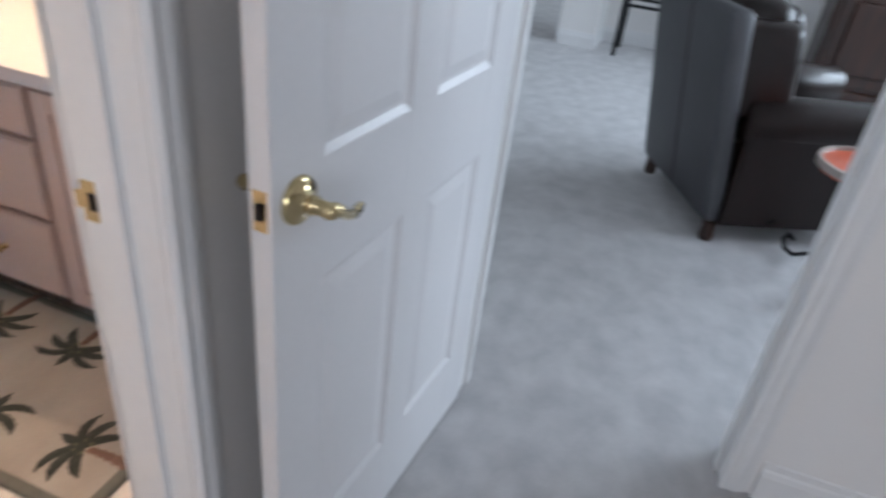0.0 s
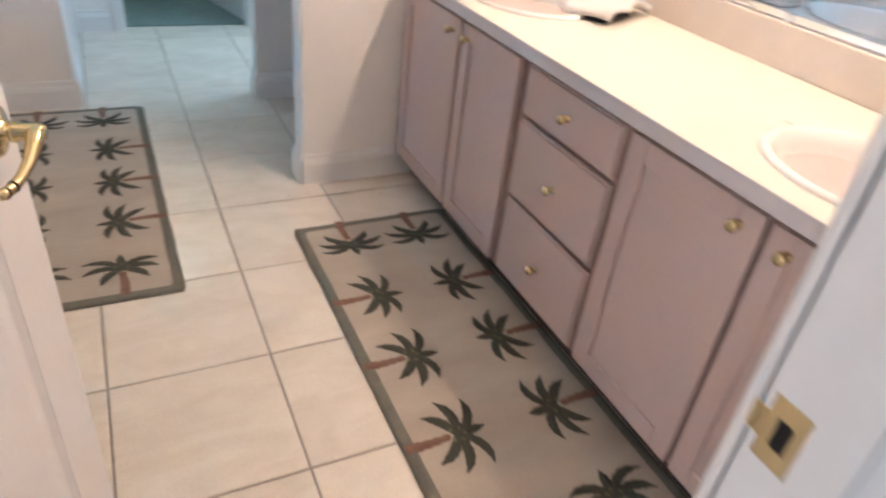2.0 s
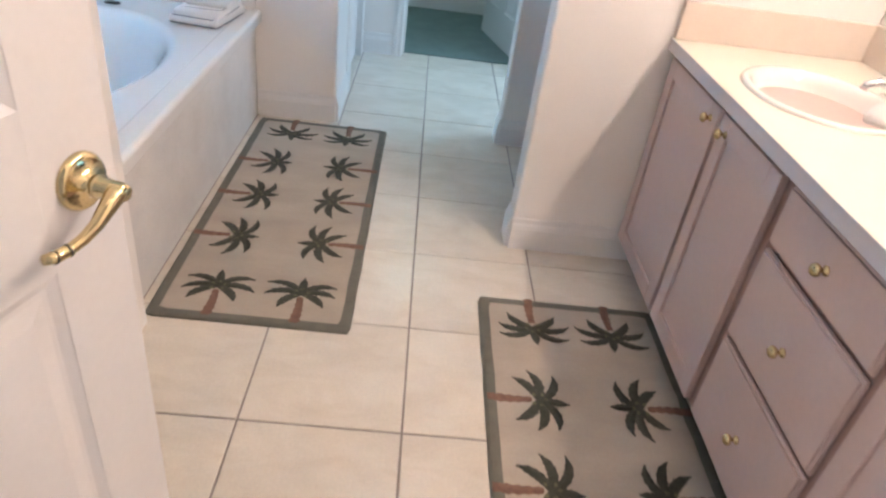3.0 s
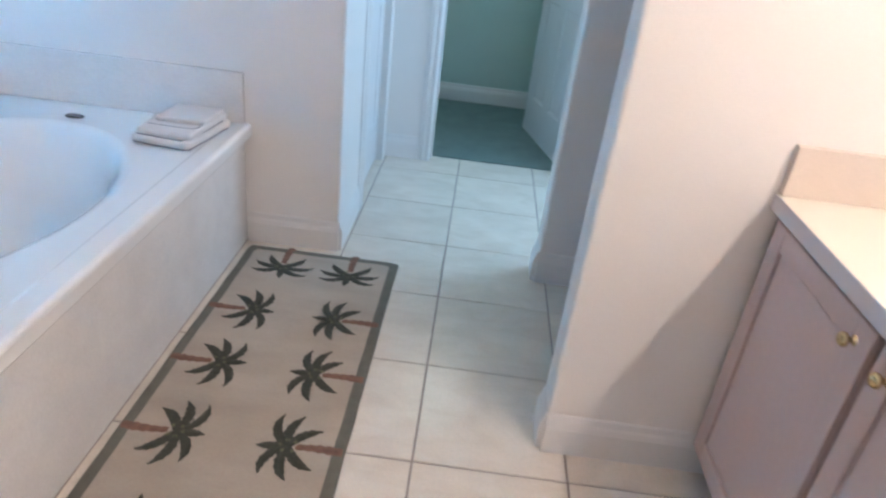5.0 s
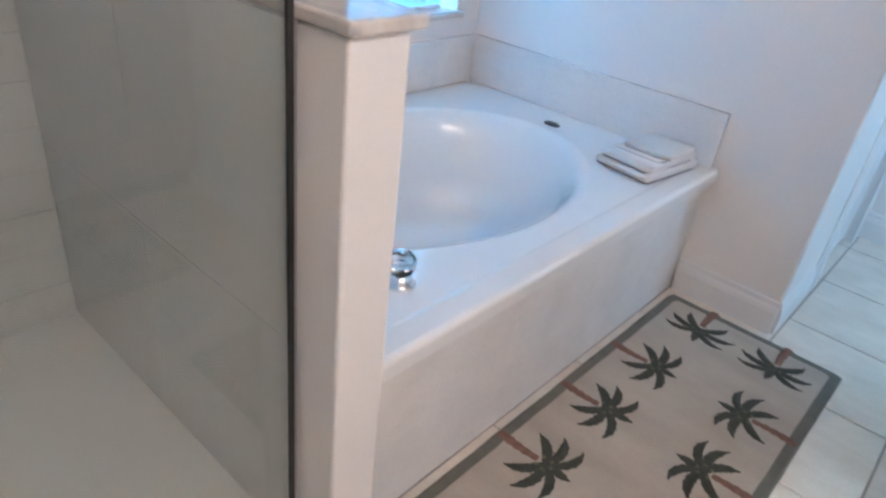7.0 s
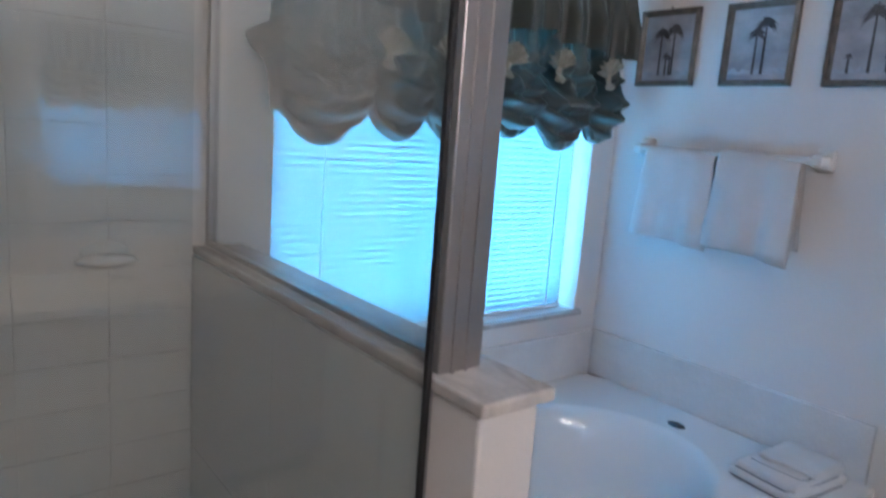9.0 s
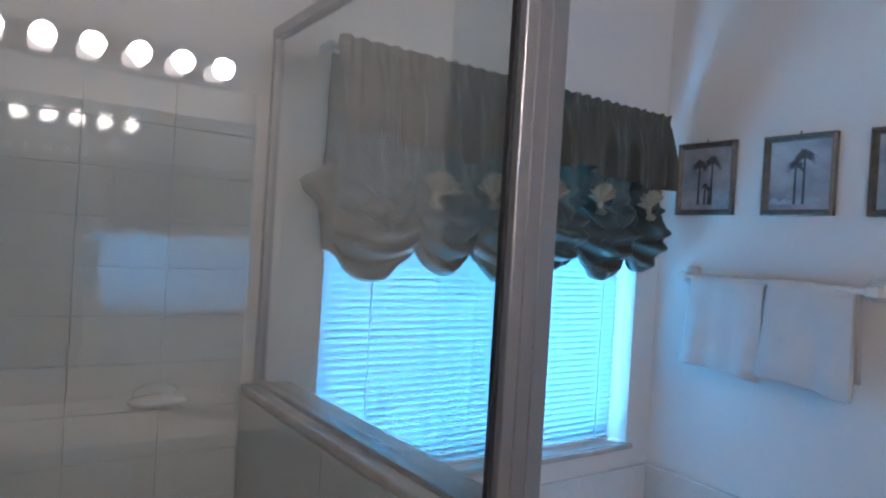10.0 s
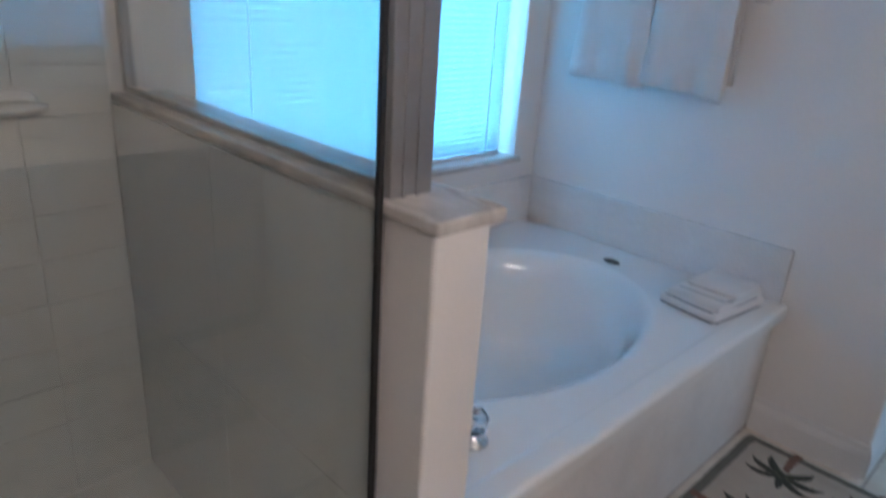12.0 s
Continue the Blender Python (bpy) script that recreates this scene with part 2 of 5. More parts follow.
def part(name, bm, material, parent=None, label="", smooth=False):
    """Links a bmesh, in world coordinates, as one mesh object under a thing or under a part."""
    me = bpy.data.meshes.new(name)
    bmesh.ops.recalc_face_normals(bm, faces=bm.faces)
    bm.to_mesh(me)
    bm.free()
    me.materials.append(material)
    if smooth:
        for p in me.polygons:
            p.use_smooth = True
    ob = new(name, me)
    if parent:
        ob.parent = parent
        ob.matrix_parent_inverse = stand(parent).inverted()
    if label:
        ob["label"] = label
    return ob


def thing(name, x, y, z, label, category, group="", kind=""):
    ob = new(name)
    ob.matrix_basis = pose(x, y, z)
    ob.empty_display_size = 0.1
    return tagged(ob, label, category, group, kind)


def box(x0, x1, y0, y1, z0, z1, bevel=0.0, bm=None, m=None, seg=2):
    bm = bm or bmesh.new()
    mm = Matrix.Translation(((x0 + x1) / 2, (y0 + y1) / 2, (z0 + z1) / 2)) @ Matrix.Diagonal((abs(x1 - x0), abs(y1 - y0), abs(z1 - z0), 1))
    made = bmesh.ops.create_cube(bm, size=1, matrix=(m @ mm) if m else mm)["verts"]
    if bevel:
        edges = list({e for v in made for e in v.link_edges})
        bmesh.ops.bevel(bm, geom=edges, offset=bevel, segments=seg, profile=0.5, affect="EDGES")
    return bm


def rod(a, b, r, r2=None, seg=12, bm=None):
    bm = bm or bmesh.new()
    a, b = Vector(a), Vector(b)
    d = b - a
    m = Matrix.Translation((a + b) / 2) @ d.to_track_quat("Z", "Y").to_matrix().to_4x4()
    bmesh.ops.create_cone(bm, cap_ends=True, segments=seg, radius1=r, radius2=r if r2 is None else r2, depth=d.length, matrix=m)
    return bm


def ball(c, r, bm=None, squash=(1, 1, 1), u=16, v=10):
    bm = bm or bmesh.new()
    bmesh.ops.create_uvsphere(bm, u_segments=u, v_segments=v, radius=r, matrix=Matrix.Translation(c) @ Matrix.Diagonal((*squash, 1)))
    return bm


def lathe(profile, m, seg=24, bm=None, ring_only=False):
    """Turns (radius, height) pairs round the z axis of m."""
    bm = bm or bmesh.new()
    rings = [[bm.verts.new(m @ Vector((r * math.cos(2 * math.pi * i / seg), r * math.sin(2 * math.pi * i / seg), h))) for i in range(seg)] for r, h in profile]
    for a, b in zip(rings, rings[1:]):
        for i in range(seg):
            bm.faces.new((a[i], a[(i + 1) % seg], b[(i + 1) % seg], b[i]))
    if ring_only:
        for i in range(seg):
            bm.faces.new((rings[-1][i], rings[-1][(i + 1) % seg], rings[0][(i + 1) % seg], rings[0][i]))
        return bm
    bm.faces.new(rings[0][::-1])
    bm.faces.new(rings[-1])
    return bm


def tube(points, radii, seg=10, bm=None):
    """A bent bar through points, with a radius at each."""
    bm = bm or bmesh.new()
    pts = [Vector(p) for p in points]
    rings = []
    side = None
    for i, p in enumerate(pts):
        d = (pts[min(i + 1, len(pts) - 1)] - pts[max(i - 1, 0)]).normalized()
        if side is None:
            side = d.orthogonal().normalized()
        side = (side - d * side.dot(d)).normalized()
        up = d.cross(side)
        r = radii[i] if hasattr(radii, "__len__") else radii
        rings.append([bm.verts.new(p + r * (math.cos(2 * math.pi * k / seg) * side + math.sin(2 * math.pi * k / seg) * up)) for k in range(seg)])
    for a, b in zip(rings, rings[1:]):
        for k in range(seg):
            bm.faces.new((a[k], a[(k + 1) % seg], b[(k + 1) % seg], b[k]))
    bm.faces.new(rings[0][::-1])
    bm.faces.new(rings[-1])
    return bm


def sweep(profile, a, b, out, up=(0, 0, 1), bm=None):
    """A moulding: profile pairs (out, up) drawn from a to b."""
    bm = bm or bmesh.new()
    out, up = Vector(out), Vector(up)
    ends = [[bm.verts.new(Vector(p) + out * u + up * v) for u, v in profile] for p in (a, b)]
    k = len(profile)
    for i in range(k):
        bm.faces.new((ends[0][i], ends[0][(i + 1) % k], ends[1][(i + 1) % k], ends[1][i]))
    bm.faces.new(ends[0][::-1])
    bm.faces.new(ends[1])
    return bm


def structure(name, bm, material, label="", category=""):
    return tagged(part(name, bm, material), label, category, kind="structure")


BASE = [(0, 0), (0.014, 0), (0.014, 0.085), (0.010, 0.10), (0.006, 0.108), (0.004, 0.125), (0, 0.13)]
CASING = [(0, 0), (0.010, 0), (0.018, 0.006), (0.018, 0.016), (0.013, 0.024), (0.016, 0.034), (0.016, 0.046), (0.008, 0.056), (0.006, 0.07), (0, 0.07)]


def skirting(a, b, out, parent=None, name="baseboard"):
    ob = part(name, sweep(BASE, (*a, 0), (*b, 0), (*out, 0)), TRIM)
    return tagged(ob, "white painted moulded baseboard along the wall", "baseboard", kind="structure")


def casing(frame_ob, x0, x1, top, at, out, axis):
    """Moulded trim round an opening from x0 to x1 along the axis, on the face at, facing out."""
    def p(u, z):
        return (u, at, z) if axis == "x" else (at, u, z)
    o = (0, out, 0) if axis == "x" else (out, 0, 0)
    for u, s in ((x0, -1), (x1, 1)):
        side = (s, 0, 0) if axis == "x" else (0, s, 0)
        part("casing", sweep(CASING, p(u, 0), p(u, top + 0.07), o, side), TRIM, frame_ob)
    part("casing", sweep(CASING, p(x0, top), p(x1, top), o, (0, 0, 1)), TRIM, frame_ob)


# ---------------------------------------------------------------- large structure
H = 2.95
X_WIN, X_VAN = -1.93, 1.37
Y_IN, Y_OUT = -1.235, -1.36
Y_END, Y_FAR = 1.935, 3.12

# floors
structure("floor_bath", box(X_WIN, X_VAN, -1.30, 3.20, -0.06, -0.004), GROUT, "dark grey-brown grout bed under the bathroom tiles", "floor")
structure("floor_bedroom", box(-3.2, 1.11, -4.9, -1.30, -0.06, 0.0), CARPET, "pale grey carpet of the bedroom, worn by feet", "carpet")
structure("floor_living", box(1.11, 9.0, -6.0, 3.2, -0.06, 0.0), CARPET, "pale grey living room carpet with brushed foot marks", "carpet")
structure("floor_closet", box(-0.9, 1.4, 3.20, 4.72, -0.06, 0.006), CLOSET_CARPET, "dark green closet carpet", "carpet")
# ceilings
structure("ceiling", box(-2.2, 1.49, Y_OUT, 3.24, H, H + 0.1), CEIL, "white textured bathroom ceiling", "ceiling")
structure("ceiling_bedroom", box(-3.3, 1.17, -5.0, Y_OUT, H, H + 0.1), CEIL, "white textured bedroom ceiling", "ceiling")
structure("ceiling_living", box(1.17, 9.1, -6.1, 3.3, H, H + 0.1), CEIL, "white textured living room ceiling", "ceiling")
structure("ceiling_closet", box(-1.0, 1.5, 3.24, 4.8, 2.44, 2.54), CEIL, "white closet ceiling", "ceiling")

# window wall with its opening
WY0, WY1, WZ0, WZ1 = 0.435, 1.80, 0.79, 2.02
bm = box(X_WIN - 0.15, X_WIN, Y_OUT, WY0, 0, H)
box(X_WIN - 0.15, X_WIN, WY1, Y_END + 0.12, 0, H, bm=bm)
box(X_WIN - 0.15, X_WIN, WY0, WY1, 0, WZ0, bm=bm)
box(X_WIN - 0.15, X_WIN, WY0, WY1, WZ1, H, bm=bm)
structure("wall_window", bm, PAINT, "off-white painted wall with the bath window", "wall")

# entrance wall between bedroom and bath: opening from DX0 to DX1
DX0, DX1, DH = -0.66, 0.122, 2.04
bm = box(-3.2, DX0 - 0.02, Y_OUT, Y_IN, 0, H)
box(DX1 + 0.02, X_VAN + 0.12, Y_OUT, Y_IN, 0, H, bm=bm)
box(DX0 - 0.02, DX1 + 0.02, Y_OUT, Y_IN, DH + 0.02, H, bm=bm)
entrance = structure("wall_entrance", bm, PAINT, "off-white painted wall between bathroom and bedroom", "wall")
structure("wall_bedroom_north", box(DX1 + 0.021, 1.048, Y_OUT - 0.004, Y_OUT - 0.0005, 0, H), TAUPE, "bedroom wall behind an open door, shade put into its pale grey", "wall")
bm = box(X_VAN, X_VAN + 0.12, Y_IN, 2.13, 0, H)
box(X_VAN, X_VAN + 0.12, 3.03, 3.24, 0, H, bm=bm)
box(X_VAN, X_VAN + 0.12, 2.13, 3.03, 0, 0.9, bm=bm)
box(X_VAN, X_VAN + 0.12, 2.13, 3.03, 2.0, H, bm=bm)
structure("wall_vanity", bm, PAINT, "off-white painted wall behind the vanity", "wall")
WING_X, WING_Y = 0.35, 0.955
structure("wall_wing", box(WING_X, X_VAN, WING_Y, WING_Y + 0.115, 0, H, bevel=0.012, seg=3), PAINT, "off-white wing wall with rounded corners at the vanity end", "wall")
structure("wall_stub", box(0.372, X_VAN, 1.90, 2.02, 0, H, bevel=0.012, seg=3), PAINT, "off-white short wall beside the passage", "wall")
# end wall behind the tub, and the passage's left wall with the toilet room's door
structure("wall_end", box(X_WIN - 0.15, -0.44, Y_END, Y_END + 0.12, 0, H, bevel=0.010, seg=3), PAINT, "off-white wall at the foot of the tub", "wall")
TY0, TY1 = 2.40, 3.02
bm = box(-0.56, -0.44, Y_END + 0.11, TY0 - 0.02, 0, H)
box(-0.56, -0.44, TY1 + 0.02, Y_FAR + 0.12, 0, H, bm=bm)
box(-0.56, -0.44, TY0 - 0.02, TY1 + 0.02, DH + 0.02, H, bm=bm)
structure("wall_passage_left", bm, PAINT, "off-white passage wall with a closed door", "wall")
CX0, CX1 = -0.175, 0.575
bm = box(-0.44, CX0 - 0.02, Y_FAR, Y_FAR + 0.12, 0, H)
box(CX1 + 0.02, X_VAN, Y_FAR, Y_FAR + 0.12, 0, H, bm=bm)
box(CX0 - 0.02, CX1 + 0.02, Y_FAR, Y_FAR + 0.12, DH + 0.02, H, bm=bm)
structure("wall_far", bm, PAINT, "off-white wall at the passage end with the closet doorway", "wall")
# closet
structure("wall_closet_back", box(-1.0, 1.5, 4.43, 4.60, 0, 2.44), CLOSET_TINT, "closet back wall, the light's pale green put into its paint", "wall")
structure("wall_closet_left", box(-1.0, -0.9, 3.24, 4.60, 0, 2.44), CLOSET_TINT, "closet side wall, the light's pale green put into its paint", "wall")
structure("wall_closet_right", box(0.72, 0.82, 3.24, 4.60, 0, 2.44), CLOSET_TINT, "closet side wall, the light's pale green put into its paint", "wall")
# bedroom and living room
LY0, LY1 = -2.335, -1.56
bm = box(1.05, 1.17, LY1 + 0.02, Y_OUT, 0, H)
box(1.05, 1.17, -6.0, LY0 - 0.02, 0, H, bm=bm)
box(1.05, 1.17, LY0 - 0.02, LY1 + 0.02, DH + 0.02, H, bm=bm)
structure("wall_bedroom_east", bm, PAINT, "off-white painted wall with the doorway to the living room", "wall")
structure("wall_bedroom_west", box(-3.3, -3.2, -5.0, -1.2, 0, H), TAUPE, "bedroom wall in the same shaded pale grey", "wall")
structure("wall_bedroom_south", box(-3.3, 1.05, -5.0, -4.9, 0, H), TAUPE, "bedroom wall in the same shaded pale grey", "wall")
structure("wall_living_south", box(1.17, 9.1, -6.1, -6.0, 0, H), PAINT, "off-white living room wall", "wall")
structure("wall_living_east", box(9.0, 9.1, -6.1, 3.3, 0, H), PAINT, "off-white living room wall", "wall")
structure("wall_living_north", box(1.49, 9.1, 3.2, 3.3, 0, H), PAINT, "off-white living room wall", "wall")
structure("wall_pillar", box(5.83, 6.33, -1.145, -0.80, 0, H, bevel=0.01), PAINT, "white square pillar on the carpet", "pillar")
structure("wall_living_low", box(6.33, 6.43, -3.2, -1.145, 0, 0.95), PAINT, "low off-white wall beside the pillar", "wall")

# door linings and trims
def lining(name, u0, u1, t0, t1, axis, label):
    ob = thing(name, *((u0, t0, 0) if axis == "x" else (t0, u0, 0)), label, "door frame", kind="structure")
    def b(a0, a1, z0, z1):
        return box(a0, a1, t0, t1, z0, z1) if axis == "x" else box(t0, t1, a0, a1, z0, z1)
    part("jamb", b(u0 - 0.02, u0, 0, DH), TRIM, ob)
    part("jamb", b(u1, u1 + 0.02, 0, DH), TRIM, ob)
    part("head", b(u0 - 0.02, u1 + 0.02, DH, DH + 0.02), TRIM, ob)
    mid = (t0 + t1) / 2
    def s(a0, a1, z0, z1):
        return box(a0, a1, mid - 0.018, mid + 0.018, z0, z1) if axis == "x" else box(mid - 0.018, mid + 0.018, a0, a1, z0, z1)
    part("stop", s(u0, u0 + 0.012, 0, DH), TRIM, ob)
    part("stop", s(u1 - 0.012, u1, 0, DH), TRIM, ob)
    return ob


f1 = lining("door_frame_bath", DX0, DX1, Y_OUT - 0.003, Y_IN + 0.003, "x", "white painted door lining of the bathroom doorway")
casing(f1, DX0, DX1, DH, Y_OUT - 0.004, -1, "x")
casing(f1, DX0, DX1, DH, Y_IN, 1, "x")
f2 = lining("door_frame_living", LY0, LY1, 1.047, 1.173, "y", "white painted door lining with a painted-over strike")
casing(f2, LY0, LY1, DH, 1.05, -1, "y")
casing(f2, LY0, LY1, DH, 1.17, 1, "y")
f3 = lining("door_frame_closet", CX0, CX1, Y_FAR - 0.003, Y_FAR + 0.123, "x", "white painted door lining of the closet")
casing(f3, CX0, CX1, DH, Y_FAR, -1, "x")
f4 = lining("door_frame_toilet", TY0, TY1, -0.563, -0.437, "y", "white painted door lining of the toilet room")
casing(f4, TY0, TY1, DH, -0.44, 1, "y")

# ---------------------------------------------------------------- tub
TX, TZ, TY = -0.808, 0.497, 0.338
tub = thing("bathtub", -1.4, 1.18, 0, "white oval garden bathtub set in a marble-fronted deck", "bathtub")
def ring(cx, cy, rx, ry, z, k=64):
    return [(cx + rx * math.cos(2 * math.pi * i / k), cy + ry * math.sin(2 * math.pi * i / k), z) for i in range(k)]
bm = bmesh.new()
TC = (-1.395, 1.105)
loops = []
for rx, ry, z in ((0.455, 0.66, TZ), (0.448, 0.653, TZ - 0.0005), (0.436, 0.641, TZ - 0.003), (0.424, 0.629, TZ - 0.009), (0.413, 0.618, TZ - 0.020), (0.402, 0.606, TZ - 0.040), (0.375, 0.575, 0.40), (0.345, 0.54, 0.25), (0.31, 0.49, 0.15), (0.26, 0.43, 0.105), (0.15, 0.28, 0.095), (0.03, 0.05, 0.09)):
    loops.append([bm.verts.new(p) for p in ring(*TC, rx * 1.03, ry * 0.94, z)])
for a, b in zip(loops, loops[1:]):
    for i in range(64):
        bm.faces.new((a[i], a[(i + 1) % 64], b[(i + 1) % 64], b[i]))
bm.faces.new(loops[-1])
part("basin", bm, ACRYLIC, tub, smooth=True)
# deck: a plate with an oval hole
bm = bmesh.new()
outer = []
for i in range(64):
    a = 2 * math.pi * i / 64
    c, s = math.cos(a), math.sin(a)
    x0, x1, y0, y1 = X_WIN + 0.02, TX, TY, Y_END - 0.02
    k = min((x1 - TC[0]) / c if c > 1e-6 else (x0 - TC[0]) / c if c < -1e-6 else 9, (y1 - TC[1]) / s if s > 1e-6 else (y0 - TC[1]) / s if s < -1e-6 else 9)
    outer.append(bm.verts.new((TC[0] + c * k, TC[1] + s * k, TZ)))
inner = [bm.verts.new(p) for p in ring(*TC, 0.464, 0.616, TZ)]
for i in range(64):
    bm.faces.new((outer[i], outer[(i + 1) % 64], inner[(i + 1) % 64], inner[i]))
part("deck", bm, ACRYLIC, tub)
part("front_lip", sweep([(-0.058, 0.0006), (-0.048, 0.0030), (0.006, 0.003), (0.014, 0.0005), (0.019, -0.005), (0.021, -0.012), (0.021, -0.046), (0.015, -0.054), (0, -0.056), (-0.05, -0.056), (-0.058, -0.01)], (TX, TY, TZ), (TX, Y_END - 0.002, TZ), (1, 0, 0)), ACRYLIC, tub)
part("apron", box(TX - 0.05, TX - 0.010, TY, Y_END - 0.002, 0.0, TZ - 0.056), APRON, tub, "pale cultured marble apron panel")
part("splash", box(X_WIN + 0.002, TX - 0.002, Y_END - 0.020, Y_END - 0.001, TZ, 0.692, bevel=0.004), APRON, tub)
part("splash", box(X_WIN + 0.001, X_WIN + 0.020, TY + 0.002, Y_END - 0.022, TZ, 0.692, bevel=0.004), APRON, tub)
part("overflow_plate", lathe([(0.034, 0), (0.034, 0.004), (0.026, 0.008), (0.004, 0.009)], Matrix.Translation((-1.378, 1.768, TZ + 0.001)) @ Matrix.Diagonal((1, 0.6, 1, 1))), DULL, tub)
part("drain", lathe([(0.03, 0), (0.03, 0.004), (0.02, 0.005), (0.004, 0.006)], Matrix.Translation((TC[0], TC[1] - 0.1, 0.096))), CHROME, tub)

def tap_handle(x, y):
    t = thing("tub_tap", x, y, TZ, "chrome tub tap with a clear faceted knob on the deck", "tap", group="tub taps")
    part("base", lathe([(0.036, 0), (0.036, 0.006), (0.028, 0.012), (0.018, 0.018), (0.016, 0.03)], Matrix.Translation((x, y, TZ))), CHROME, t, smooth=True)
    part("knob", lathe([(0.02, 0.03), (0.032, 0.036), (0.034, 0.06), (0.028, 0.074), (0.012, 0.078)], Matrix.Translation((x, y, TZ)), seg=8), GLASS_SOLID, t, "clear acrylic knob")
    part("cap", lathe([(0.012, 0.078), (0.012, 0.083), (0.004, 0.085)], Matrix.Translation((x, y, TZ)), seg=16), CHROME, t)
GLASS_SOLID = clear("clear_acrylic", (0.95, 0.97, 1.0), 0.05, thin=False)
tap_handle(-0.965, 0.572)

# ---------------------------------------------------------------- shower
SX, HWX = -0.875, -0.764
HW0, HW1, HWZ = 0.224, 0.336, 1.136
hw = thing("half_wall", -1.4, 0.29, 0, "off-white half wall between tub and shower with a marble cap", "half wall", kind="structure")
part("wall_body", box(X_WIN, HWX, HW0, HW1, 0, HWZ - 0.024, bevel=0.006), PAINT, hw)
part("marble_cap", box(X_WIN + 0.001, HWX + 0.014, HW0 - 0.009, HW1 + 0.018, HWZ - 0.022, HWZ, bevel=0.005), MARBLE, hw, "grey veined marble cap")
structure("wall_shower_front", box(-0.92, TX, Y_IN, -0.62, 0, H), PAINT, "off-white wall stub beside the shower door", "wall")
structure("shower_curb", box(-0.93, -0.83, -0.62, HW0, 0, 0.10, bevel=0.008), MARBLE, "pale marble curb under the shower door", "curb")
structure("floor_shower", box(X_WIN, -0.93, Y_IN, HW0, -0.003, 0.03), SHOWER, "pale shower floor pan", "shower floor")
TILE_TOP = 1.91
def tiled(name, axis, at, out, u0, u1, z0, z1, w, h, label):
    """A tiled wall face: a grout bed with single glazed tiles on it."""
    def b(a0, a1, c0, c1, d0, d1, bev=0.0):
        lo, hi = sorted((at + out * d0, at + out * d1))
        return box(lo, hi, a0, a1, c0, c1, bev) if axis == "x" else box(a0, a1, lo, hi, c0, c1, bev)
    bed = structure(name, b(u0, u1, z0, z1, 0.0005, 0.006), GROUT_PALE, label, "tiled wall")
    n, k = max(1, round((u1 - u0) / w)), max(1, round((z1 - z0) / h))
    w, h = (u1 - u0) / n, (z1 - z0) / k
    bm = b(-w / 2 + 0.001, w / 2 - 0.001, -h / 2 + 0.001, h / 2 - 0.001, 0.004, 0.010, 0.0012)
    me = bpy.data.meshes.new("tile")
    bm.to_mesh(me)
    bm.free()
    me.materials.append(SHOWER)
    for i in range(n):
        for j in range(k):
            o = new("tile", me)
            u, z = u0 + (i + 0.5) * w, z0 + (j + 0.5) * h
            o.location = (0, u, z) if axis == "x" else (u, 0, z)
            o.parent = bed
GROUT_PALE = surface("pale_grout", (0.66, 0.68, 0.67), 0.8, var=0.1, scale=9, fine=200, bump=0.2)
tiled("shower_wall_back", "x", X_WIN, 1, Y_IN + 0.011, HW0 - 0.011, 0.03, TILE_TOP, 0.215, 0.1175, "glossy beige tiles on the shower's back wall")
tiled("shower_wall_side", "y", Y_IN, 1, X_WIN + 0.001, -0.93, 0.03, TILE_TOP, 0.215, 0.1175, "glossy beige tiles on the shower's side wall")
tiled("shower_wall_half", "y", HW0, -1, X_WIN + 0.001, -0.88, 0.03, HWZ - 0.025, 0.57, 0.56, "glossy beige tiles on the shower side of the half wall")

enc = thing("shower_enclosure", SX, -0.2, 0.10, "framed glass shower enclosure with satin aluminium posts", "shower enclosure")
ST = 2.095
part("corner_post", box(SX - 0.020, SX + 0.010, 0.227, 0.309, HWZ, ST, bevel=0.003), ALU, enc, "wide satin aluminium post")
for yy in (0.249, 0.275):
    part("post_rib", box(SX + 0.010, SX + 0.0135, yy, yy + 0.005, HWZ, ST), ALU, enc)
part("strike_post", box(SX - 0.02, SX + 0.006, 0.2150, 0.2235, 0.10, HWZ - 0.024), ALU, enc)
part("seal", box(SX + 0.0035, SX + 0.013, 0.2055, 0.2135, 0.11, ST - 0.03), RUBBER, enc, "black rubber seal")
part("header", box(SX - 0.02, SX + 0.02, -0.62, 0.226, ST - 0.03, ST, bevel=0.003), ALU, enc)
part("header", box(X_WIN, SX - 0.021, 0.246, 0.276, ST - 0.03, ST, bevel=0.003), ALU, enc)
part("wall_channel", box(X_WIN + 0.001, X_WIN + 0.024, 0.249, 0.273, HWZ, ST - 0.03), ALU, enc)
part("bottom_channel", box(X_WIN + 0.024, SX - 0.021, 0.249, 0.273, HWZ, HWZ + 0.012), ALU, enc)
part("hinge_post", box(SX - 0.02, SX + 0.02, -0.62, -0.59, 0.10, ST - 0.03), ALU, enc)
pane = part("side_pane", box(X_WIN + 0.024, SX - 0.021, 0.259, 0.264, HWZ + 0.012, ST - 0.03), SHOWER_GLASS, enc, "clear glass pane over the half wall")
pane.visible_shadow = False
pane = part("door_pane", box(SX - 0.003, SX + 0.003, -0.585, 0.205, 0.115, ST - 0.03), SHOWER_GLASS, enc, "clear glass door pane")
pane.visible_shadow = False
soap = thing("soap_dish", X_WIN + 0.01, 0.0, 1.096, "white ceramic soap dish on the shower tiles", "soap dish")
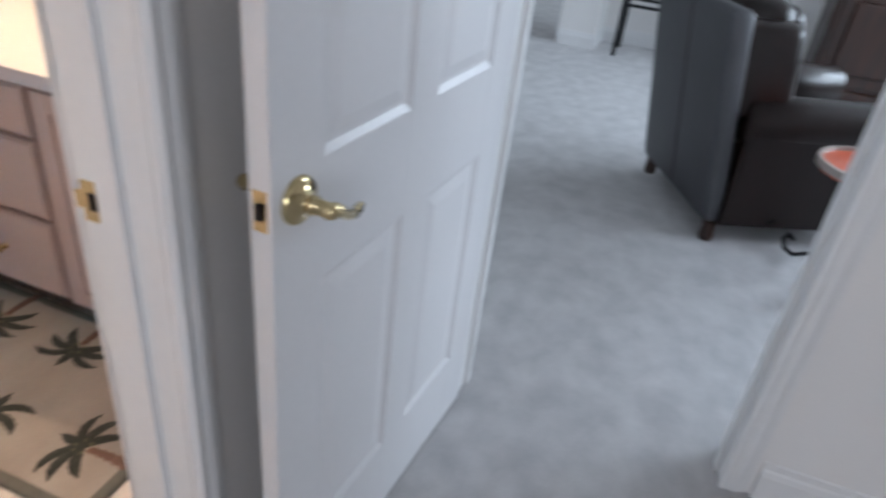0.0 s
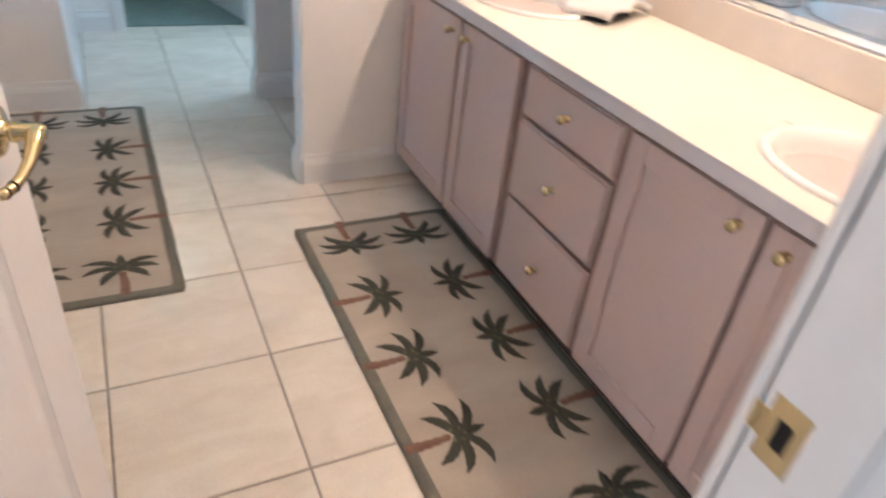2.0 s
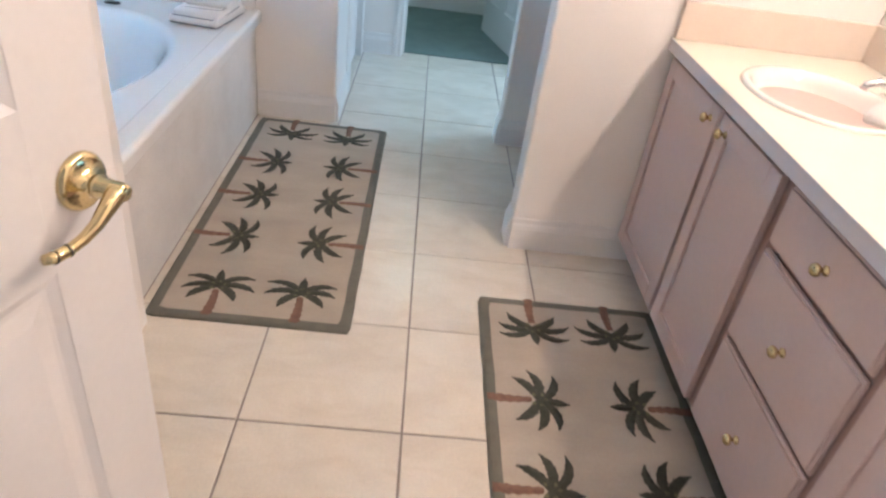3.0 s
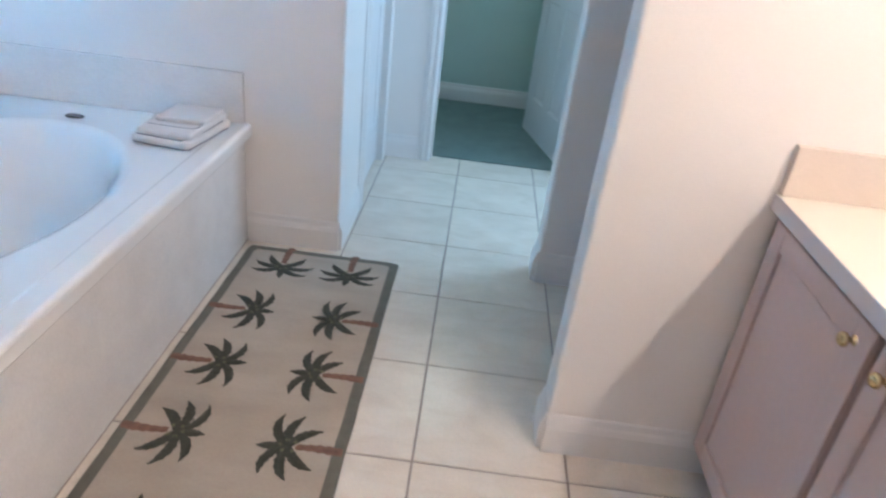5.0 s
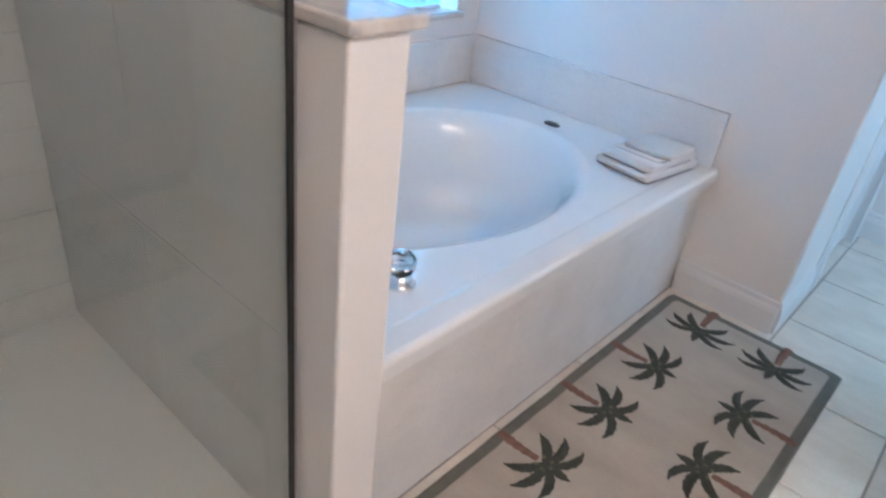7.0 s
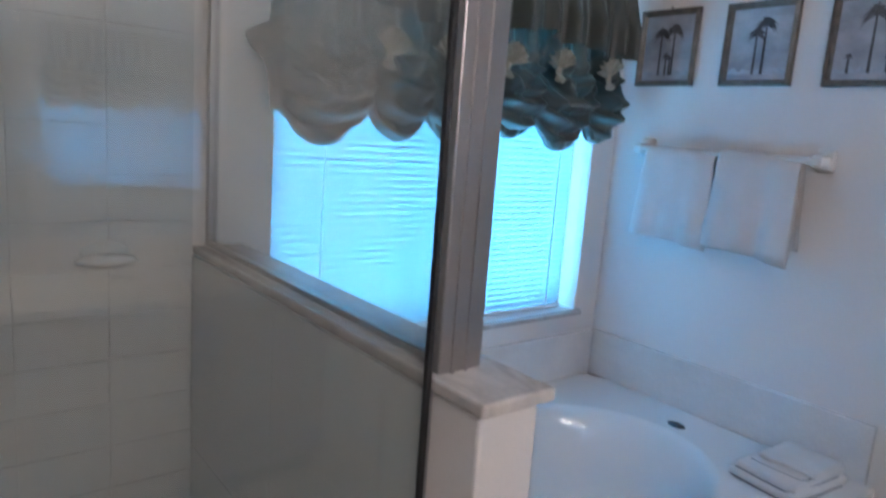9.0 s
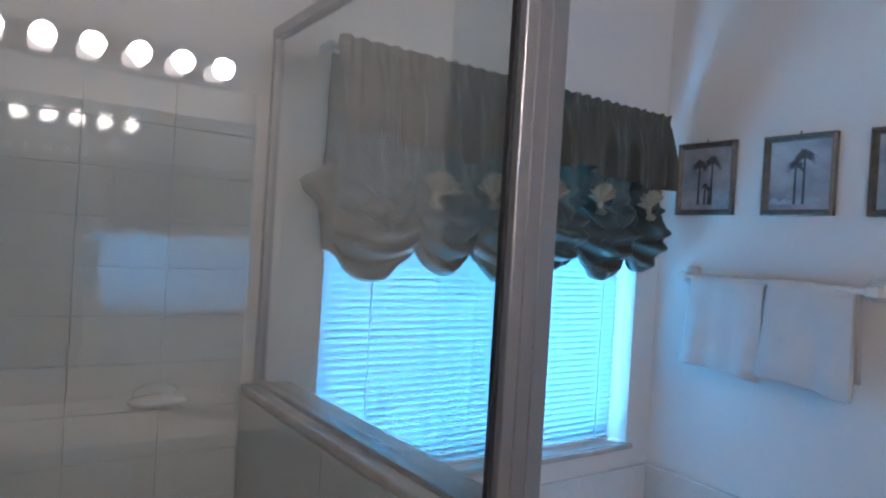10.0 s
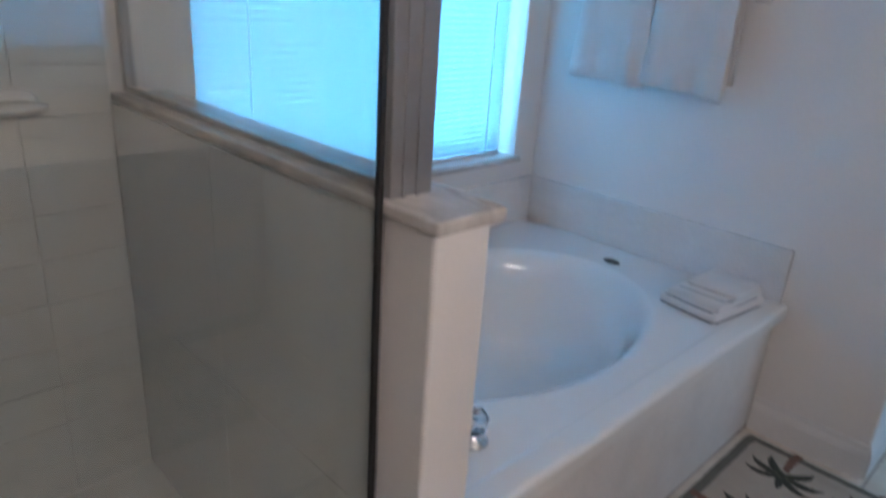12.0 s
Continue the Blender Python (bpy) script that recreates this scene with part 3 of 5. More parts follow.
part("dish", ball((X_WIN + 0.035, 0.0, 1.115), 0.07, squash=(0.6, 1, 0.24)), SHOWER, soap, smooth=True)
part("back_plate", ball((X_WIN + 0.012, 0.0, 1.13), 0.055, squash=(0.2, 1, 0.5)), SHOWER, soap, smooth=True)

# ---------------------------------------------------------------- window
win = thing("window_1", X_WIN - 0.1, (WY0 + WY1) / 2, WZ0, "bath window with closed white mini blinds glowing with daylight", "window", kind="structure")
part("window_sill", box(X_WIN - 0.10, X_WIN + 0.022, WY0 - 0.02, WY1 + 0.02, WZ0 - 0.022, WZ0 - 0.001, bevel=0.004), MARBLE, win)
fx0, fx1 = X_WIN - 0.135, X_WIN - 0.105
part("window_frame", box(fx0, fx1, WY0, WY0 + 0.04, WZ0, WZ1), TRIM, win)
part("window_frame", box(fx0, fx1, WY1 - 0.04, WY1, WZ0, WZ1), TRIM, win)
part("window_frame", box(fx0, fx1, WY0 + 0.04, WY1 - 0.04, WZ0, WZ0 + 0.04), TRIM, win)
part("window_frame", box(fx0, fx1, WY0 + 0.04, WY1 - 0.04, WZ1 - 0.04, WZ1), TRIM, win)
p = part("pane", box(X_WIN - 0.124, X_WIN - 0.120, WY0 + 0.04, WY1 - 0.04, WZ0 + 0.04, WZ1 - 0.04), FROSTED, win, "obscure privacy glass")
p.visible_shadow = False
blind = thing("window_blind", X_WIN - 0.06, (WY0 + WY1) / 2, WZ0, "closed white vinyl mini blind, daylight's blue also put into its slats", "blind")
BY0, BY1 = WY0 + 0.010, WY1 - 0.045
part("head_rail", box(X_WIN - 0.075, X_WIN - 0.045, BY0, BY1, WZ1 - 0.032, WZ1 - 0.002), TRIM, blind)
part("bottom_rail", box(X_WIN - 0.070, X_WIN - 0.050, BY0, BY1, WZ0 + 0.004, WZ0 + 0.016, bevel=0.002), TRIM, blind)
bm = bmesh.new()
sect = [(-0.0085, 0.0085), (-0.0035, 0.0045), (0.002, -0.0005), (0.0085, -0.0085)]
a = [bm.verts.new((-u * 0.75, BY0 - 1.115, v * 1.92)) for u, v in sect]
b = [bm.verts.new((-u * 0.75, BY1 - 1.115, v * 1.92)) for u, v in sect]
for i in range(3):
    bm.faces.new((a[i], a[i + 1], b[i + 1], b[i]))
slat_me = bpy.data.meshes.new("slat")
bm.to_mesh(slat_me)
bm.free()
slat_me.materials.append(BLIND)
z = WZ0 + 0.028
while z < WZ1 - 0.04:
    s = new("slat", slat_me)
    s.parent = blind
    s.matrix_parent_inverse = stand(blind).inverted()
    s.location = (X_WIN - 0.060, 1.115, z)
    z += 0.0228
for yy in (0.622, 1.15, 1.665):
    part("ladder_cord", rod((X_WIN - 0.044, yy, WZ0 + 0.01), (X_WIN - 0.044, yy, WZ1 - 0.02), 0.0024, seg=6), CORD, blind)

# ---------------------------------------------------------------- valance
def valance():
    t = thing("window_valance", X_WIN + 0.08, 1.12, 1.4, "dark green balloon valance with gathered swags and lace bows", "valance")
    y0, y1, zt = 0.400, 1.845, 2.070
    part("curtain_rod", rod((X_WIN + 0.065, y0 - 0.012, zt), (X_WIN + 0.065, y1 + 0.012, zt), 0.009), ALU, t)
    part("rod_bracket", box(X_WIN + 0.001, X_WIN + 0.07, y0 - 0.016, y0 - 0.006, zt - 0.012, zt + 0.012), ALU, t)
    part("rod_bracket", box(X_WIN + 0.001, X_WIN + 0.07, y1 + 0.006, y1 + 0.016, zt - 0.012, zt + 0.012), ALU, t)
    bows = [0.405, 0.712, 0.925, 1.165, 1.405, 1.672, 1.845]
    deep = [0.090, 0.095, 0.080, 0.062, 0.066, 0.058]
    rng = random.Random(4)
    ph = [rng.uniform(0, 6.28) for _ in range(6)]
    nu = 300

    def gather(y):
        """Fine shirring of the cloth on the rod."""
        return 0.6 * math.sin(y * 150 + ph[0] + 2 * math.sin(y * 11)) + 0.4 * math.sin(y * 233 + ph[1])

    def drape(y):
        """Broad soft folds of hanging cloth."""
        return 0.6 * math.sin(y * 58 + ph[2] + 2.0 * math.sin(y * 6.3)) + 0.4 * math.sin(y * 97 + ph[3] + math.sin(y * 13)) + 0.25 * math.sin(y * 19 + ph[5])

    def sheet(name, grid):
        bm = bmesh.new()
        vs = [[bm.verts.new(p) for p in line] for line in grid]
        for a, b in zip(vs, vs[1:]):
            for i in range(len(a) - 1):
                bm.faces.new((a[i], a[i + 1], b[i + 1], b[i]))
        part(name, bm, VALANCE, t, smooth=True)

    # upper flat layer with a ruffled heading above the rod
    grid = []
    for j in range(19):
        s = j / 18
        line = []
        for i in range(nu + 1):
            y = y0 + (y1 - y0) * i / nu
            hem = 1.822 - 0.018 * math.sin(y * 7.5 + 1.2) - 0.010 * math.sin(y * 31 + ph[4])
            z = 2.100 + 0.004 * math.sin(y * 120 + ph[3]) if j == 0 else 2.100 + (hem - 2.100) * s ** 1.15
            tight = math.exp(-((z - zt) / 0.018) ** 2)
            fall = min(1.0, max(0.0, (zt - z) / 0.16))
            x = X_WIN + 0.092 + 0.006 * gather(y) * (1 - 0.8 * fall) - 0.006 * tight + fall * (0.030 + 0.034 * drape(y))
            line.append((x, y, z))
        grid.append(line)
    sheet("upper_layer", grid)
    # lower layer, drawn up at the bows into balloon swags
    grid, nv = [], 64
    for j in range(nv + 1):
        v = j / nv
        line = []
        for i in range(nu + 1):
            y = y0 + (y1 - y0) * i / nu
            k = max(0, min(len(bows) - 2, sum(1 for q in bows if q <= y) - 1))
            w = min(1.0, max(0.0, (y - bows[k]) / (bows[k + 1] - bows[k])))
            arch = math.sin(math.pi * w) ** 0.6 if 0 < w < 1 else 0.0
            zb = 1.70 + 0.025 * (y - 0.7)
            bottom = 1.545 - deep[k] * arch
            if v < 0.36:
                z = 2.055 + (zb - 2.055) * v / 0.36
                q = 0.0
            elif v < 0.9:
                q = (v - 0.36) / 0.54
                z = zb + (bottom - zb) * q
            else:
                q = 1.0
            full = math.sin(math.pi * min(1.0, max(0.0, v / 0.9)) ** 1.7)
            x = 0.050 + 0.020 * drape(y + 0.03) * (1 - q) * min(1.0, v / 0.1) + (0.022 + 0.062 * arch) * full
            # nested folds that sag from bow to bow
            soft = min(1.0, q * 3.0) * min(1.0, 0.3 + (y1 - y) / 0.08)
            x += soft * arch * (0.027 * math.sin(2 * math.pi * (3.2 * q ** 1.3 - 0.22 * w) + k * 1.9) + 0.008 * math.sin(2 * math.pi * (5.3 * q + 0.3 * w) + k))
            # creases that fan out under each bow
            yb = min(bows, key=lambda p: abs(p - y))
            dy, dz = y - yb, zb - z + 0.012
            r = math.hypot(dy, dz)
            if dz > -0.06:
                ang = math.atan2(dy, dz + 0.02)
                x += (0.034 * math.sin(9.5 * ang + yb * 40) + 0.015 * math.sin(17 * ang + yb * 23)) * math.exp(-r / 0.20) * min(1.0, r / 0.04) * (1.0 if dz > 0 else 0.4) * min(1.0, 0.2 + (y1 - y) / 0.08)
            x -= 0.030 * math.exp(-(dy / 0.035) ** 2 - ((zb - z) / 0.07) ** 2)
            if v >= 0.9:
                s = (v - 0.9) / 0.1
                z = bottom - 0.014 * math.sin(math.pi * s) + 0.045 * s * s
                x = x * (1 - s) + 0.030 * s
            line.append((X_WIN + max(x, 0.014), y + 0.010 * math.sin(v * 9 + k) * (1 - arch) * q, z))
        grid.append(line)
    sheet("swag_layer", grid)
    # a second roll of cloth hanging inside each swag
    for k in range(len(bows) - 1):
        grid = []
        for j in range(13):
            s = j / 12
            line = []
            for i in range(41):
                w = i / 40
                arch = math.sin(math.pi * w) ** 0.6 if 0 < w < 1 else 0.0
                a = s * math.pi * 1.25
                z = 1.550 - (deep[k] + 0.016 - 0.030 * (k % 2)) * arch + 0.030 * arch * math.cos(a) + 0.003
                line.append((X_WIN + 0.046 + 0.030 * arch * math.sin(a) + 0.006 * math.sin(w * 21 + k), bows[k] + (bows[k + 1] - bows[k]) * (0.06 + 0.88 * w), z))
            grid.append(line)
        sheet("under_fold", grid)
    # the gathered side edge: a fan of cloth pinched into a tuft
    grid = []
    for j in range(17):
        s = j / 16
        out = 0.055 * math.exp(-((s - 0.25) / 0.16) ** 2) + 0.020 * math.sin(math.pi * s)
        grid.append([(X_WIN + 0.020 + 0.085 * i / 12, y0 + 0.012 - out * math.sin(math.pi * i / 12) ** 0.6 * (1 + 0.35 * math.sin(i * 2.6 + j * 0.4)), 1.745 - 0.24 * s + 0.008 * math.sin(i * 1.7)) for i in range(13)])
    sheet("side_gather", grid)
    # bows
    for n, y in enumerate(bows[1:-1]):
        z = (1.70, 1.715, 1.725, 1.735, 1.735)[n]
        bm = bmesh.new()
        # a pleated fan that stands up from the knot, with a short ruffle under it
        lean = (-0.25, 0.2, -0.15, 0.1, 0.25)[n]
        for reach, base, span in ((0.078, math.pi / 2 + lean, 1.15), (0.042, -math.pi / 2 + lean, 0.7)):
            rings = []
            for r in (0.006, 0.45 * reach, 0.8 * reach, reach):
                ring = []
                for i in range(23):
                    ang = base - span + 2 * span * i / 22
                    rr = r * (1 + 0.10 * math.sin(i * 2.1 + n * 1.7))
                    ring.append(bm.verts.new((X_WIN + 0.142 + 0.28 * r + 0.16 * r * math.sin(i * 1.75 + n), y + rr * math.cos(ang), z - 0.018 + rr * math.sin(ang) * 0.92)))
                rings.append(ring)
            for p, q in zip(rings, rings[1:]):
                for i in range(22):
                    bm.faces.new((p[i], p[i + 1], q[i + 1], q[i]))
        ball((X_WIN + 0.144, y, z - 0.018), 0.013, bm, (0.8, 1, 1.2), 8, 6)
        bow = part("bow", bm, BOW, t, "cream lace bow")


valance()

# ---------------------------------------------------------------- pictures
def palm_print(cx, y, cz, h, bm, rng):
    """A flat palm: a trunk and a head of fronds, on the print's plane."""
    top = cz + h
    q = [bm.verts.new((cx + dx, y, z)) for dx, z in ((-0.005, cz), (0.005, cz), (0.003, top), (-0.003, top))]
    bm.faces.new(q)
    for i in range(21):
        a = -0.45 + i * (math.pi + 0.9) / 20
        L = h * rng.uniform(0.25, 0.33)
        d = Vector((math.cos(a), 0, math.sin(a)))
        n = Vector((-d.z, 0, d.x))
        e = Vector((cx, y, top))
        mid = e + d * L * 0.55
        tip = e + d * L * 0.92 + Vector((0, 0, -L * (0.12 + 0.34 * abs(d.x))))
        bm.faces.new([bm.verts.new(p) for p in (e, mid + n * L * 0.05, tip, mid - n * L * 0.05)])


def picture(x0, x1, z0, z1, seed, palms):
    t = thing("framed_picture", (x0 + x1) / 2, Y_END, z0, "small palm tree print in an antique dark silver frame", "picture", group="palm prints over the towel bar")
    y = Y_END
    w = 0.021
    prof = [(0, 0), (0.020, 0), (0.022, 0.005), (0.014, 0.010), (0.017, 0.015), (0.008, w), (0, w)]
    o = (0, -1, 0)
    for a, b, up in (((x0, y, z0), (x1, y, z0), (0, 0, 1)), ((x0, y, z1), (x1, y, z1), (0, 0, -1)), ((x0, y, z0), (x0, y, z1), (1, 0, 0)), ((x1, y, z0), (x1, y, z1), (-1, 0, 0))):
        part("frame_bar", sweep(prof, a, b, o, up), FRAME, t)
    part("print", box(x0 + 0.02, x1 - 0.02, y - 0.006, y - 0.001, z0 + 0.02, z1 - 0.02), PRINT, t, "blue-grey washed print")
    bm = bmesh.new()
    rng = random.Random(seed)
    for cx, h in palms:
        palm_print((x0 + x1) / 2 + cx, y - 0.0075, z0 + 0.04, h, bm, rng)
    part("palm_drawing", bm, PRINT_DARK, t)
    bm = bmesh.new()
    line = []
    for i in range(17):
        u = x0 + 0.024 + (x1 - x0 - 0.048) * i / 16
        line.append([bm.verts.new((u, y - 0.0068, z0 + 0.04)), bm.verts.new((u, y - 0.0068, z0 + 0.04 + rng.uniform(0.005, 0.022)))])
    for a, b in zip(line, line[1:]):
        bm.faces.new((a[0], b[0], b[1], a[1]))
    part("shore_drawing", bm, PRINT_PALE, t)
    part("hook", rod(((x0 + x1) / 2, y - 0.008, z1), ((x0 + x1) / 2, y - 0.008, z1 + 0.012), 0.003, seg=6), FRAME, t)


picture(-1.850, -1.603, 1.718, 2.000, 1, [(-0.03, 0.15), (0.025, 0.16), (-0.002, 0.07), (0.015, 0.06)])
picture(-1.492, -1.243, 1.715, 1.995, 2, [(-0.012, 0.13), (0.018, 0.16)])
picture(-1.141, -0.892, 1.712, 1.992, 3, [(0.0, 0.17), (-0.06, 0.05), (0.05, 0.045)])

# ---------------------------------------------------------------- towel bar and towels
bar = thing("towel_bar", -1.43, Y_END, 1.46, "white ceramic towel bar on the wall", "towel bar")
for x in (-1.752, -1.088):
    part("post", box(x - 0.028, x + 0.028, Y_END - 0.022, Y_END - 0.001, 1.445, 1.515, bevel=0.007), PORCELAIN, bar)
    part("arm", box(x - 0.018, x + 0.018, Y_END - 0.085, Y_END - 0.02, 1.458, 1.495, bevel=0.008), PORCELAIN, bar)
part("bar", rod((-1.745, Y_END - 0.07, 1.477), (-1.095, Y_END - 0.07, 1.477), 0.011), PORCELAIN, bar)


def hung_towel(x0, x1, seed):
    t = thing("hand_towel", (x0 + x1) / 2, Y_END - 0.07, 1.15, "cream terry towel folded over the towel bar", "towel", group="towels on the bar")
    rng = random.Random(seed)
    p1, p2 = rng.uniform(0, 6), rng.uniform(0, 6)
    bm = bmesh.new()
    nu, grid = 36, []
    path = [(0.030, 1.22), (0.024, 1.30), (0.020, 1.40), (0.018, 1.47), (0.013, 1.494), (0.0, 1.503), (-0.013, 1.496), (-0.018, 1.47), (-0.022, 1.40), (-0.028, 1.30), (-0.034, 1.22), (-0.037, 1.163), (-0.032, 1.158), (-0.020, 1.22), (-0.016, 1.30), (-0.013, 1.40)]
    for j, (d, z) in enumerate(path):
        line = []
        for i in range(nu + 1):
            u = i / nu
            hang = max(0, (1.5 - z) / 0.35)
            wave = hang * (0.009 * math.sin(u * 9 + p1) + 0.006 * math.sin(u * 19 + p2)) * (1 if 6 <= j else 0.4)
            flare = (u - 0.5) * 0.03 * hang
            sag = 0.005 * math.sin(u * 5 + p2) - 0.022 * u + 0.011 * (1 if j in (11, 12) else 0)
            line.append(bm.verts.new((x0 + (x1 - x0) * u + flare, Y_END - 0.07 + d - wave - 0.006 * hang, z - 0.010 + sag)))
        grid.append(line)
    for a, b in zip(grid, grid[1:]):
        for i in range(nu):
            bm.faces.new((a[i], a[i + 1], b[i + 1], b[i]))
    ob = part("towel_cloth", bm, TOWEL, t, smooth=True)
    so = ob.modifiers.new("thick", "SOLIDIFY")
    so.thickness, so.offset = 0.007, 0


hung_towel(-1.705, -1.425, 1)
hung_towel(-1.408, -1.128, 2)

# folded towels on the tub deck
stack = thing("folded_towel", -0.97, 1.73, TZ, "white folded towels with dark piped edges on the tub deck", "towel")
def folded(name, m, w, d, h, z, parent):
    bm = box(-w / 2, w / 2, -d / 2, d / 2, z, z + h, bevel=h * 0.42, m=m, seg=4)
    return part(name, bm, TOWEL, parent, smooth=True)
m0 = pose(-0.965, 1.735, TZ, 0, 0, -8)
folded("lower_fold", m0, 0.21, 0.30, 0.034, 0.001, stack)
folded("middle_fold", m0 @ pose(0.005, 0.0, 0, 0, 0, 3), 0.19, 0.285, 0.028, 0.032, stack)
folded("upper_fold", m0 @ pose(0.01, 0.035, 0, -3, 0, 9), 0.17, 0.20, 0.018, 0.056, stack)
for z, w, d in ((0.006, 0.208, 0.298), (0.034, 0.188, 0.283), (0.059, 0.172, 0.21)):
    mm = m0 @ pose(0, 0.012 if z > 0.05 else 0, 0, 0, 0, 6 if z > 0.05 else 0)
    pts = [mm @ Vector((x, y, z)) for x, y in ((-w / 2 + 0.01, -d / 2 - 0.001), (0, -d / 2 - 0.003), (w / 2 - 0.012, -d / 2 - 0.001), (w / 2 + 0.001, -d / 2 + 0.014), (w / 2 + 0.002, 0), (w / 2 - 0.002, d / 2 - 0.03))]
    part("piping", tube(pts, 0.0022, 6), TOWEL_DARK, stack)

# ---------------------------------------------------------------- vanity
VX, VZ0, VZ1 = 0.766, 0.10, 0.803
def knob(y, z, parent):
    m = Matrix.Translation((VX - 0.018, y, z)) @ Matrix.Rotation(radians(-90), 4, "Y")
    part("knob", lathe([(0.011, 0), (0.011, 0.003), (0.005, 0.006), (0.006, 0.013), (0.013, 0.018), (0.0145, 0.023), (0.011, 0.029), (0.004, 0.031)], m, 14), BRASS, parent, "polished brass knob", smooth=True)


def leaf(name, y0, y1, z0, z1, parent, border=0.055):
    """A cabinet front with a recessed flat panel and a bevelled rim."""
    bm = box(VX - 0.012, VX - 0.001, y0, y1, z0, z1, bevel=0.003)
    ob = part(name, bm, CABINET, parent)
    if border:
        b = border
        for a in ((y0, y0 + b, z0, z1), (y1 - b, y1, z0, z1), (y0 + b, y1 - b, z0, z0 + b), (y0 + b, y1 - b, z1 - b, z1)):
            part("rail", box(VX - 0.021, VX - 0.0115, *a, bevel=0.003), CABINET, ob)
    else:
        part("front_panel", box(VX - 0.018, VX - 0.0115, y0 + 0.006, y1 - 0.006, z0 + 0.006, z1 - 0.006, bevel=0.003), CABINET, ob)
    return ob


def cabinet(y0, y1, label):
    t = thing("vanity_cabinet", VX, (y0 + y1) / 2, 0, label, "cabinet", group="vanity cabinets")
    part("carcass", box(VX + 0.02, X_VAN - 0.002, y0 + 0.001, y1 - 0.001, VZ0, VZ1 - 0.002), CABINET, t)
    f = box(VX + 0.004, VX + 0.0195, y0 + 0.04, y1 - 0.04, VZ0 + 0.02, VZ1 - 0.02)
    for a in ((y0 + 0.001, y0 + 0.045, VZ0, VZ1 - 0.002), (y1 - 0.045, y1 - 0.001, VZ0, VZ1 - 0.002), (y0 + 0.045, y1 - 0.045, VZ0, VZ0 + 0.03), (y0 + 0.045, y1 - 0.045, VZ1 - 0.035, VZ1 - 0.002), ((y0 + y1) / 2 - 0.03, (y0 + y1) / 2 + 0.03, VZ0 + 0.03, VZ1 - 0.035)):
        box(VX, VX + 0.02, *a, bm=f)
    part("face_frame", f, CABINET_EDGE, t, "darker pinkish wood face frame")
    part("toe_kick", box(VX + 0.065, VX + 0.08, y0 + 0.001, y1 - 0.001, 0.0, VZ0), TOE_SHADE, t)
    return t


c = cabinet(0.084, 0.953, "pinkish beige two-door vanity cabinet with brass knobs")
for y0, y1, ky in ((0.485, 0.93, 0.53), (0.105, 0.462, 0.417)):
    d = leaf("door", y0, y1, 0.112, 0.785, c)
    knob(ky, 0.742, d)
c = cabinet(-0.374, 0.082, "pinkish beige vanity cabinet with three drawers and brass knobs")
for z0, z1 in ((0.642, 0.785), (0.386, 0.628), (0.112, 0.372)):
    d = leaf("drawer_front", -0.358, 0.065, z0, z1, c, 0)
    knob(-0.15, (z0 + z1) / 2, d)
c = cabinet(-1.233, -0.376, "pinkish beige two-door vanity cabinet with brass knobs")
for y0, y1, ky in ((-0.772, -0.39, -0.724), (-1.20, -0.79, -0.838)):
    d = leaf("door", y0, y1, 0.112, 0.785, c)
    knob(ky, 0.742, d)

CZ = 0.84
ctop = thing("vanity_countertop", 1.09, -0.1, VZ1, "cream laminate vanity countertop with a grey front edge", "countertop")
CX, CY0, CY1 = 0.732, Y_IN + 0.002, WING_Y - 0.002
SINKS = ((1.0, 0.50), (1.0, -0.79))
def plate(bm, x0, x1, y0, y1, z, hole=None):
    if not hole:
        bm.faces.new([bm.verts.new(p) for p in ((x0, y0, z), (x1, y0, z), (x1, y1, z), (x0, y1, z))])
        return
    cx, cy, rx, ry = hole
    corners = sorted(math.atan2(y - cy, x - cx) for x in (x0, x1) for y in (y0, y1))
    angs = sorted([2 * math.pi * i / 48 - math.pi for i in range(48)] + corners)
    o, n = [], []
    for a in angs:
        cs, sn = math.cos(a), math.sin(a)
        k = min(((x1 if cs > 0 else x0) - cx) / cs if abs(cs) > 1e-6 else 99, ((y1 if sn > 0 else y0) - cy) / sn if abs(sn) > 1e-6 else 99)
        o.append(bm.verts.new((cx + cs * k, cy + sn * k, z)))
        n.append(bm.verts.new((cx + cs * rx, cy + sn * ry, z)))
    for i in range(len(angs)):
        j = (i + 1) % len(angs)
        bm.faces.new((o[i], o[j], n[j], n[i]))
bm = bmesh.new()
plate(bm, CX - 0.001, X_VAN - 0.001, 0.15, CY1, CZ, (*SINKS[0], 0.185, 0.225))
plate(bm, CX - 0.001, X_VAN - 0.001, -0.43, 0.15, CZ)
plate(bm, CX - 0.001, X_VAN - 0.001, CY0, -0.43, CZ, (*SINKS[1], 0.185, 0.225))
part("top_surface", bm, TOP, ctop)
part("front_edge", box(CX - 0.002, CX + 0.016, CY0, CY1, VZ1 - 0.002, CZ - 0.0008, bevel=0.002), TOP_EDGE, ctop, "grey laminate edge strip")
part("underside", box(CX + 0.017, CX + 0.07, CY0, CY1, VZ1, CZ - 0.004), CABINET_EDGE, ctop)
part("back_splash", box(X_VAN - 0.022, X_VAN - 0.001, CY0, CY1, CZ, CZ + 0.115, bevel=0.003), SPLASH, ctop)
part("side_splash", box(CX + 0.004, X_VAN - 0.023, CY1 - 0.02, CY1, CZ, CZ + 0.115, bevel=0.003), SPLASH, ctop)

